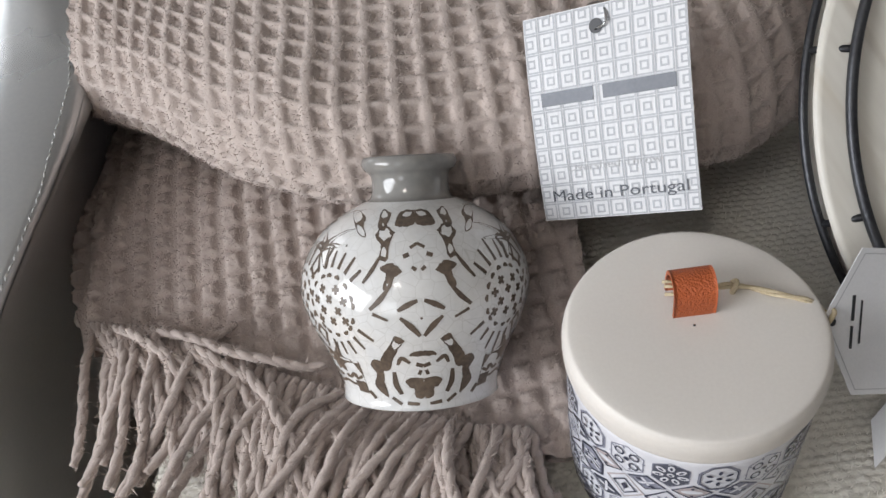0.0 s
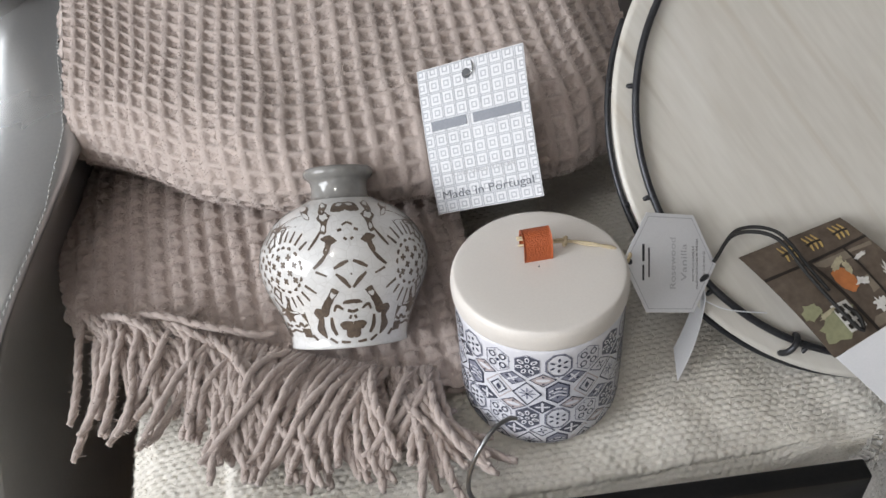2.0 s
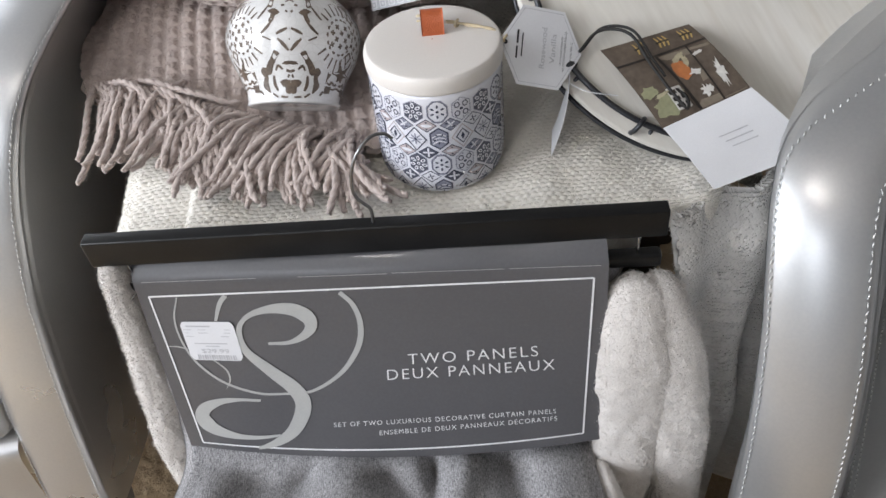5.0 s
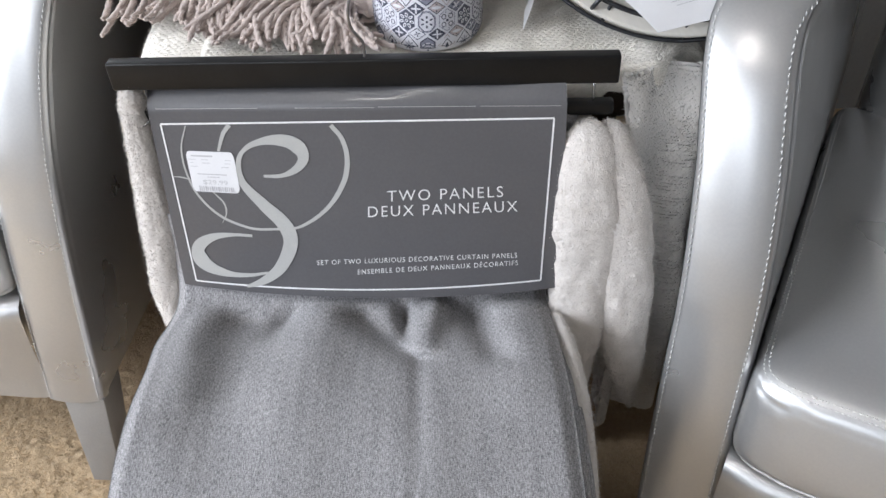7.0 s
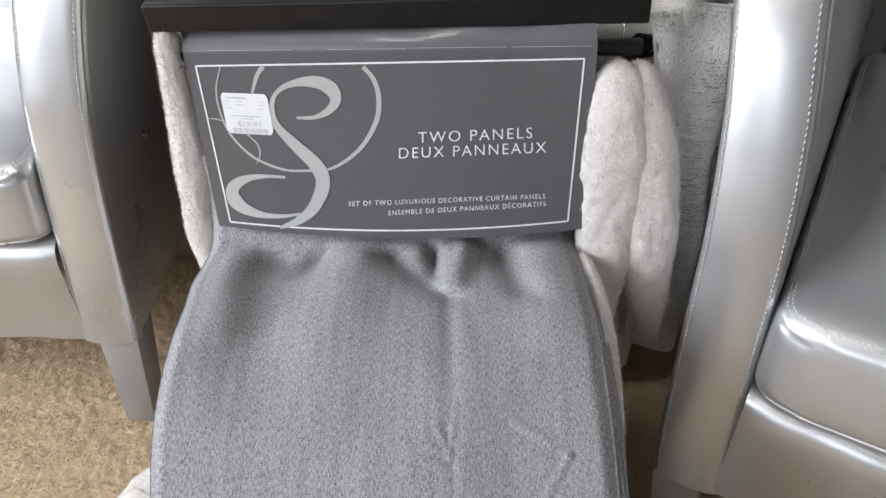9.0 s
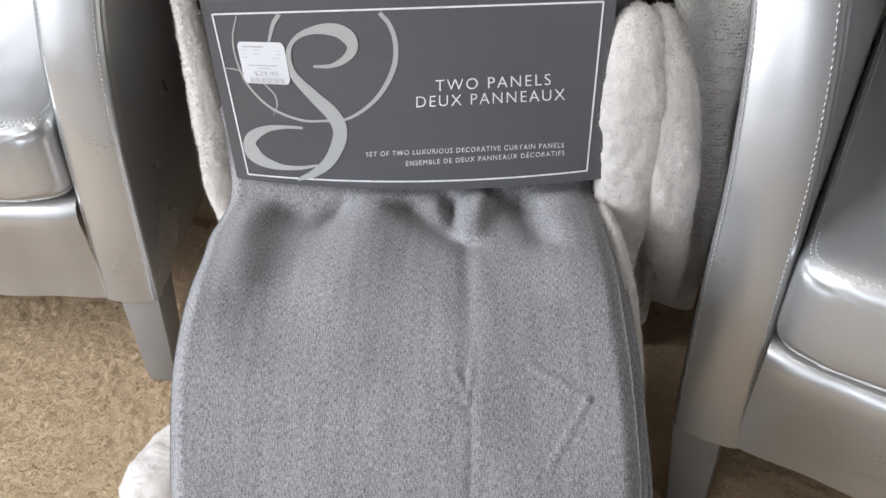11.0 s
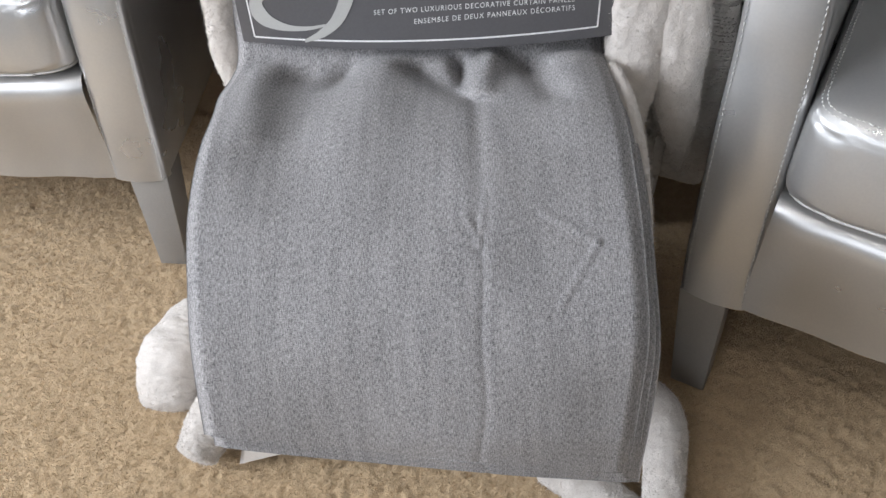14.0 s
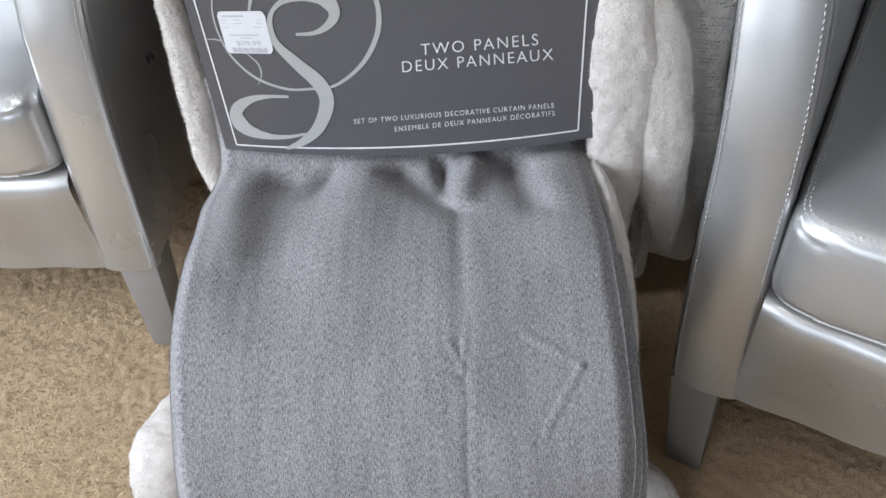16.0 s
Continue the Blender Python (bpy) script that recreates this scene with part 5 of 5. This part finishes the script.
    look_of = {"tile_navy": (SLATE, 0.00010), "tile_grey": (BLUEGREY, 0.00012), "tile_blush": (BLUSH, 0.00014), "grey": (BLUEGREY, 0.00026), "blush": (BLUSH, 0.00030), "white": (JAR, 0.00038), "navy": (NAVY, 0.00050)}
    for k, (mt, lift) in look_of.items():
        lay("painted_" + k.replace("tile_", "tile_in_"), layers[k], mt, on_jar, jar, lift, kind="stuff")


SLATE = material("slate_glaze", (0.075, 0.078, 0.105), (0.13, 0.135, 0.17), 0.25, 0, 160, 700, 0.02, spread=0.8)
jar_tiles()

# leather pull, twine and tags of the jar
arch = spline([(0.000, 0.010, 0.104), (0.000, 0.0115, 0.112), (0.000, 0.0085, 0.1205), (0.000, 0.0, 0.123), (0.000, -0.0085, 0.1205), (0.000, -0.0115, 0.112), (0.000, -0.010, 0.104)], 40)[0]
arch = np.stack([arch[:, 0] + 0.001, arch[:, 1] * 0.55 + 0.012, 0.104 + (arch[:, 2] - 0.104) * 0.95], 1)
pull = np.stack([arch + np.array([w, 0, 0]) for w in np.linspace(-0.0082, 0.0082, 12)], 0)
sheet("leather_pull", pull, TAN, jar, thick=0.0016, label="tan leather loop pull")
tw = spline([(0.011, 0.013, 0.112), (0.018, 0.014, 0.110), (0.026, 0.013, 0.109), (0.036, 0.008, 0.109), (0.046, 0.004, 0.106), (0.0525, 0.000, 0.102)], 50)[0]
tube("twine", tw, 0.0009, TWINE, jar, label="pale twine")
tube("twine", tw + np.stack([0 * tw[:, 0], 0.0014 * np.sin(np.linspace(0, 9, 50)), 0.0010 * np.cos(np.linspace(0, 9, 50))], 1), 0.0008, TWINE, jar, label="pale twine")
kn = ring_path(0.0022, 0.0, 24)
for o in ((0.0185, 0.014, 0.110), (0.0525, 0.0, 0.102)):
    tube("twine_knot", np.stack([0.0012 * np.sin(np.linspace(0, 9, 24)) + o[0], kn[:, 0] + o[1], kn[:, 1] + o[2]], 1), 0.0010, TWINE, jar)
for dy, dz in ((-0.003, 0.0015), (0.002, 0.003), (-0.001, 0.004)):
    tube("twine_end", [(-0.0035, 0.010 + dy, 0.1165), (-0.0065, 0.011 + dy, 0.1165 + dz), (-0.010, 0.012 + dy, 0.116 + dz)], 0.0007, TWINE, jar)

hx = np.array([0.062, 0.008, -0.024]) / 0.067
hy = np.array([0.010, 0.035, 0.034])
hy = hy - hx * (hy @ hx)
hy /= np.linalg.norm(hy)
hex_at = flat_place((0.207 - JX, 0.2485 - JY, 0.681 - JZ), hx, hy)
hexo = ngon(0, 0, 0.0335, 0.0335, 6)
hextag = card("hexagon_tag", hex_at, PAPER, jar, "white hexagonal scent tag with a thin border", outline=hexo)
lay("tag_border", [ring2(ngon(0, 0, 0.0312, 0.0312, 6), 0.0005)], PRINT_FAINT, hex_at, hextag, 0.0002)
lay("tag_hole", [disc2(-0.0285, 0.0, 0.0017)], PRINT_BLACK, hex_at, hextag, 0.00025)


def turned(q, x, y):
    """Turns flat shapes a quarter turn, as on the tag."""
    v, f = q
    return np.stack([x - v[:, 1], y + v[:, 0]], 1), f


lay_each("tag_line", [turned(text2("Rosewood", 0.030, 0.0042, 0, 0), 0.0035, -0.0150), turned(text2("Vanilla", 0.022, 0.0042, 0, 0), 0.0115, -0.0105)], PRINT_FAINT, hex_at, hextag, 0.0003, "pale grey words")
lay_each("tag_line", [turned(text2("SOY WAX CANDLE", 0.021, 0.0014, 0, 0), 0.0170, -0.0105), turned(text2("POURED WITH CARE IN THE USA", 0.030, 0.0015, 0, 0), 0.0198, -0.0150), turned(text2("10 OZ 283 G", 0.015, 0.0014, 0, 0), 0.0250, -0.0075)], PRINT_BLACK, hex_at, hextag, 0.0003, "small dark words")
lay_each("tag_bar", [rect2(-0.0200, -0.0105, -0.0186, -0.0015), rect2(-0.0200, 0.0005, -0.0184, 0.0105), rect2(-0.0158, -0.0085, -0.0148, 0.0085)], PRINT_BLACK, hex_at, hextag, 0.0003)

st_at = flat_place((0.213 - JX, 0.2265 - JY, 0.596 - JZ), (0.003, 0.0185, 0.010), (0.014, 0.010, 0.062), 0.003)
strip = card("price_tag", st_at, PAPER, jar, "narrow white price tag with a barcode")
lay("barcode", [rect2(0.08, 0.06 + 0.03 * k, 0.36, 0.06 + 0.03 * k + (0.012 if k % 3 else 0.02)) for k in range(13)], PRINT_BLACK, st_at, strip, 0.0003, kind="stuff")
lay_each("tag_print", [rect2(0.5, 0.28, 0.78, 0.42), rect2(0.48, 0.5, 0.56, 0.62), rect2(0.30, 0.56, 0.36, 0.9), rect2(0.62, 0.52, 0.68, 0.85)], PRINT_FAINT, st_at, strip, 0.0003)
tube("plastic_thread", spline([(0.226 - JX, 0.239 - JY, 0.655 - JZ), (0.24 - JX, 0.232 - JY, 0.650 - JZ), (0.262 - JX, 0.226 - JY, 0.648 - JZ)], 16)[0], 0.0004, PAPER, jar)

# ---- card in the tray ----
booklet = empty("photo_card", "folded card with a brown still-life photograph and a blank half", "card", m=TOP)
CA, CB, CC, CD = (np.array(q) for q in ((0.252, 0.253, 0.671), (0.3195, 0.264, 0.6795), (0.354, 0.211, 0.655), (0.287, 0.190, 0.642)))
CE, CF = np.array((0.382, 0.147, 0.647)), np.array((0.304, 0.119, 0.645))


def quad_place(p00, p10, p11, p01, bow):
    nor = np.cross(p10 - p00, p01 - p00)
    nor /= np.linalg.norm(nor)

    def place(v, lift):
        a, b = v[:, :1], v[:, 1:]
        return p00 * (1 - a) * (1 - b) + p10 * a * (1 - b) + p11 * a * b + p01 * (1 - a) * b + nor * (lift + bow * 4 * b * (1 - b))
    return place


photo_at = quad_place(CD, CC, CB, CA, 0.004)
blank_at = quad_place(CF, CE, CC + (0, -0.001, 0.0015), CD + (0, -0.001, 0.0015), 0.001)
PHOTO = material("photo_brown", (0.060, 0.045, 0.034), (0.13, 0.10, 0.075), 0.30, 0, 60, 220, 0, coat=0.3, spread=0.7)
P_TAN, P_YEL, P_ORA, P_PALE, P_DARK, P_GRN = (material("photo_" + n, c, None, 0.3, 0, 120, 400, 0, coat=0.3) for n, c in (("taupe", (0.20, 0.165, 0.125)), ("straw", (0.52, 0.36, 0.13)), ("orange", (0.42, 0.15, 0.05)), ("pale", (0.62, 0.60, 0.56)), ("dark", (0.022, 0.017, 0.014)), ("leaf", (0.27, 0.27, 0.16))))
P_STRAW = material("photo_dry_stalk", (0.40, 0.36, 0.24), (0.27, 0.24, 0.16), 0.3, 0, 120, 400, 0, coat=0.3)
ph = card("photograph", photo_at, PHOTO, booklet, "glossy brown photograph")
photo_rs = np.random.RandomState(31)


def patch2(cx, cy, rx, ry, rot=0.0, ragged=0.3, n=22):
    """A ragged patch of one colour of the photograph."""
    a = np.linspace(0, 2 * np.pi, n, endpoint=False)
    k = 1 + ragged * photo_rs.uniform(-1, 0.6, n)
    x, y = rx * k * np.cos(a), ry * k * np.sin(a)
    return poly2(np.clip(np.stack([cx + x * np.cos(rot) - y * np.sin(rot), cy + x * np.sin(rot) + y * np.cos(rot)], 1), 0.004, 0.996))


lay_each("printed_shape", [poly2([(0.44, 0.02), (0.98, 0.02), (0.98, 0.68), (0.44, 0.70)])], P_TAN, photo_at, ph, 0.0003)
lay_each("printed_shape", [patch2(0.22, 0.18, 0.20, 0.14, 0.2), patch2(0.10, 0.36, 0.09, 0.07, 0.4)], P_GRN, photo_at, ph, 0.0003)
lay_each("printed_shape", [poly2([(0.70, 0.03), (0.975, 0.03), (0.975, 0.64), (0.76, 0.66), (0.73, 0.35)]), patch2(0.16, 0.58, 0.15, 0.08, 0.1), patch2(0.32, 0.48, 0.08, 0.12, 0.4), patch2(0.50, 0.24, 0.035, 0.14, -0.2)], PHOTO, photo_at, ph, 0.00036)
lay_each("printed_shape", [stroke2([(0.45, 0.0), (0.44, 0.4), (0.42, 0.72)], 0.030), stroke2([(0.0, 0.735), (0.5, 0.725), (1.0, 0.74)], 0.026), stroke2([(0.71, 0.0), (0.73, 0.35), (0.76, 0.72)], 0.02)], P_DARK, photo_at, ph, 0.0004)
for gx in (0.36, 0.60, 0.86):
    lay_each("printed_shape", [stroke2([(gx + d - 0.012, 0.80), (gx + d + 0.012, 0.87), (gx + d + 0.004, 0.95)], [0.012, 0.026, 0.012]) for d in (-0.045, 0.0, 0.045)], P_YEL, photo_at, ph, 0.0005)
    lay_each("printed_shape", [stroke2([(gx - 0.07, 0.865), (gx, 0.875), (gx + 0.075, 0.87)], 0.022)], P_DARK, photo_at, ph, 0.0006)
lay_each("printed_shape", [patch2(0.545, 0.47, 0.085, 0.12, 0.0, 0.12)], P_ORA, photo_at, ph, 0.0005)
lay_each("printed_shape", [patch2(0.60, 0.62, 0.10, 0.030, 0.5), patch2(0.64, 0.55, 0.03, 0.075, -0.3), patch2(0.21, 0.30, 0.10, 0.02, 0.2)], P_STRAW, photo_at, ph, 0.0006)
lay_each("printed_shape", [patch2(0.64, 0.40, 0.055, 0.04, 0.3, 0.6), patch2(0.865, 0.30, 0.045, 0.17, -0.15, 0.5), patch2(0.62, 0.17, 0.07, 0.06, 0.6, 0.6), patch2(0.80, 0.60, 0.07, 0.022, 0.2, 0.4)], P_PALE, photo_at, ph, 0.0007)
lay_each("printed_shape", [poly2([(0.25, 0.09), (0.40, 0.08), (0.41, 0.33), (0.26, 0.34)])], P_PALE, photo_at, ph, 0.0006)
lay_each("printed_shape", [rect2(0.265 + 0.045 * i, 0.11 + 0.075 * j, 0.295 + 0.045 * i, 0.155 + 0.075 * j) for i in range(3) for j in range(3)], P_DARK, photo_at, ph, 0.0008)
bl = card("blank_half", blank_at, PAPER, booklet, "plain white half of the card")
lay_each("printed_line", [rect2(0.36 + 0.02 * k, 0.56 - 0.085 * k, 0.66 + 0.0 * k, 0.575 - 0.085 * k) for k in range(3)], PRINT_FAINT, blank_at, bl, 0.0003)
cord = spline([(0.236, 0.252, 0.672), (0.252, 0.262, 0.682), (0.272, 0.252, 0.684), (0.284, 0.228, 0.672), (0.296, 0.208, 0.660), (0.3055, 0.198, 0.652), (0.3065, 0.207, 0.656), (0.299, 0.216, 0.658)], 70)[0]
tube("cord", cord, 0.0012, CORD, booklet, label="thin black cord")
tube("cord", cord[:45] + np.array([0.003, 0.003, 0.0005]), 0.0011, CORD, booklet, label="thin black cord")

# ---- carved pattern of the vase ----
VP = spline(VASE, 160)[0]


def on_vase(v, lift):
    z = np.clip(v[:, 1], 0.0030, 0.0905)
    k = np.argmax(VP[:, 1] > 0.001)
    r = np.interp(z, VP[k:, 1], VP[k:, 0]) + lift
    a = v[:, 0] - np.pi / 2
    return np.stack([r * np.cos(a), r * np.sin(a), z], 1)


def vase_pattern():
    rs = np.random.RandomState(23)
    shapes = []

    def at(x, y):
        """Drawing units to angle and height: x from the axis, y down from the shoulder."""
        h = 0.0905 - 0.0875 * (np.asarray(y, float) - 205) / 630
        r = np.interp(h, VP[20:, 1], VP[20:, 0])
        return np.stack([np.arcsin(np.clip(np.asarray(x, float) * 0.94 / 360 * 0.0535 / r, -0.985, 0.985)), h], -1)

    def blob(pts):
        p = np.array(pts, float)
        c = spline(np.vstack([p, p[:1]]), max(18, 5 * len(p)))[0][:-1]
        c = c + rs.normal(0, 0.9, c.shape)
        c = c.mean(0) + (c - c.mean(0)) * (1.10 if c[:, 0].min() > 1 else np.array([1.0, 1.0]))
        return c

    def both(c, turn):
        for sg in (-1, 1):
            q = np.array(c, float) * [sg, 1]
            v, f = poly2(at(q[:, 0], q[:, 1]))
            shapes.append((v + [turn, 0], f))

    def line(c, w, turn, mirror=True):
        for sg in ((-1, 1) if mirror else (1,)):
            v, f = stroke2(np.array(c, float) * [sg, 1], 1.55 * np.atleast_1d(w), 10)
            shapes.append((at(v[:, 0], v[:, 1]) + [turn, 0], f))

    for k in range(3):
        t = 2 * np.pi * k / 3 + 0.125
        both(blob([(0, 222), (40, 225), (62, 262), (30, 268), (0, 258)]), t)
        both(blob([(72, 230), (95, 222), (112, 262), (96, 275), (80, 250)]), t)
        both(blob([(66, 285), (92, 268), (120, 290), (106, 320), (112, 352), (92, 356), (84, 318)]), t)
        line([(112, 350), (140, 390), (168, 425)], [5, 8, 5], t)
        both(blob([(52, 395), (80, 372), (112, 385), (96, 402), (108, 440), (88, 440), (76, 412)]), t)
        line([(92, 440), (120, 475), (152, 505)], [6, 11, 7], t)
        line([(22, 328), (0, 316)], 6, t)
        line([(44, 352), (26, 346)], 8, t)
        line([(20, 382), (8, 392)], 7, t)
        line([(10, 480), (38, 492), (70, 510)], [7, 12, 7], t)
        line([(64, 532), (34, 560), (6, 594)], [6, 13, 7], t)
        line([(100, 540), (145, 518)], [5, 7], t)
        shapes.append((lambda q: (at(q[0][:, 0], q[0][:, 1]) + [t, 0], q[1]))(disc2(0, 536, 4)))
        both(blob([(56, 610), (84, 596), (98, 622), (124, 662), (126, 700), (104, 706), (88, 662), (70, 628)]), t)
        both(blob([(0, 644), (28, 646), (42, 660), (0, 662)]), t)
        line([(22, 690), (0, 698)], 9, t)
        line([(40, 686), (66, 668), (78, 692)], [6, 10, 6], t)
        line([(8, 712), (14, 728)], 7, t)
        both(blob([(0, 742), (34, 738), (58, 748), (46, 770), (30, 778), (28, 806), (0, 808)]), t)
        line([(90, 716), (86, 760), (70, 796)], [7, 12, 8], t)
        both(blob([(120, 690), (148, 678), (160, 700), (142, 720), (150, 760), (130, 790), (112, 800), (122, 750)]), t)
        line([(100, 808), (70, 830)], 7, t)
        line([(54, 826), (16, 832)], 8, t)
        # side kites and lower stars
        both(blob([(250, 322), (274, 312), (276, 274), (292, 312), (322, 318), (300, 338), (284, 384), (266, 346)]), t)
        both(blob([(150, 240), (172, 222), (188, 232), (176, 280), (152, 292), (158, 262)]), t)
        both(blob([(220, 690), (254, 672), (262, 624), (278, 672), (310, 690), (276, 700), (262, 728), (248, 702)]), t)
        line([(190, 740), (206, 752), (216, 732), (228, 752), (240, 742)], 7, t)
        line([(186, 762), (214, 774), (242, 764)], 6, t)
        line([(170, 790), (150, 815)], 7, t)
        line([(270, 760), (258, 800)], 8, t)
        both(blob([(296, 700), (326, 690), (318, 730), (300, 790), (284, 800), (292, 750)]), t)
        # thistle heads: crosses in a dashed ring, with rays
        for sg in (-1, 1):
            ta, hc = t + sg * 0.80, 0.0495
            R = 0.0128
            rv = float(np.interp(hc, VP[20:, 1], VP[20:, 0]))

            def put(q):
                v, f = q
                shapes.append((np.stack([ta + v[:, 0] / rv, hc + v[:, 1]], 1), f))
            for gx, gy in ((-0.0042, 0.0072), (0.0042, 0.0072), (-0.0084, 0.0024), (0, 0.003), (0.0084, 0.0024), (-0.0046, -0.002), (0.0046, -0.002), (-0.008, -0.0062), (0, -0.0068), (0.0076, -0.0064)):
                rot = rs.uniform(0, 0.8)
                for q in (rot, rot + np.pi / 2):
                    dx, dy = 0.0021 * np.cos(q), 0.0021 * np.sin(q)
                    put(stroke2([(gx - dx, gy - dy), (gx + dx, gy + dy)], 0.0016))
            for m in range(16):
                a = 2 * np.pi * m / 16 + rs.normal(0, 0.05)
                put(stroke2([(R * np.cos(a - 0.12), R * np.sin(a - 0.12)), (R * 1.04 * np.cos(a), R * 1.04 * np.sin(a)), (R * np.cos(a + 0.12), R * np.sin(a + 0.12))], [0.0009, 0.0021, 0.0009], 6))
            for a in list(np.linspace(0.75, 2.4, 7)) + list(np.linspace(-2.5, -0.65, 7)):
                r0, r1 = R * 1.28, R * rs.uniform(1.75, 2.05)
                put(stroke2([(r0 * np.cos(a), r0 * np.sin(a)), (r1 * np.cos(a), r1 * np.sin(a))], [0.0019, 0.0013]))
    lay("carved_pattern", shapes, MOTIF, on_vase, vase, 0.00015, "brown carved floral pattern", "stuff")


vase_pattern()
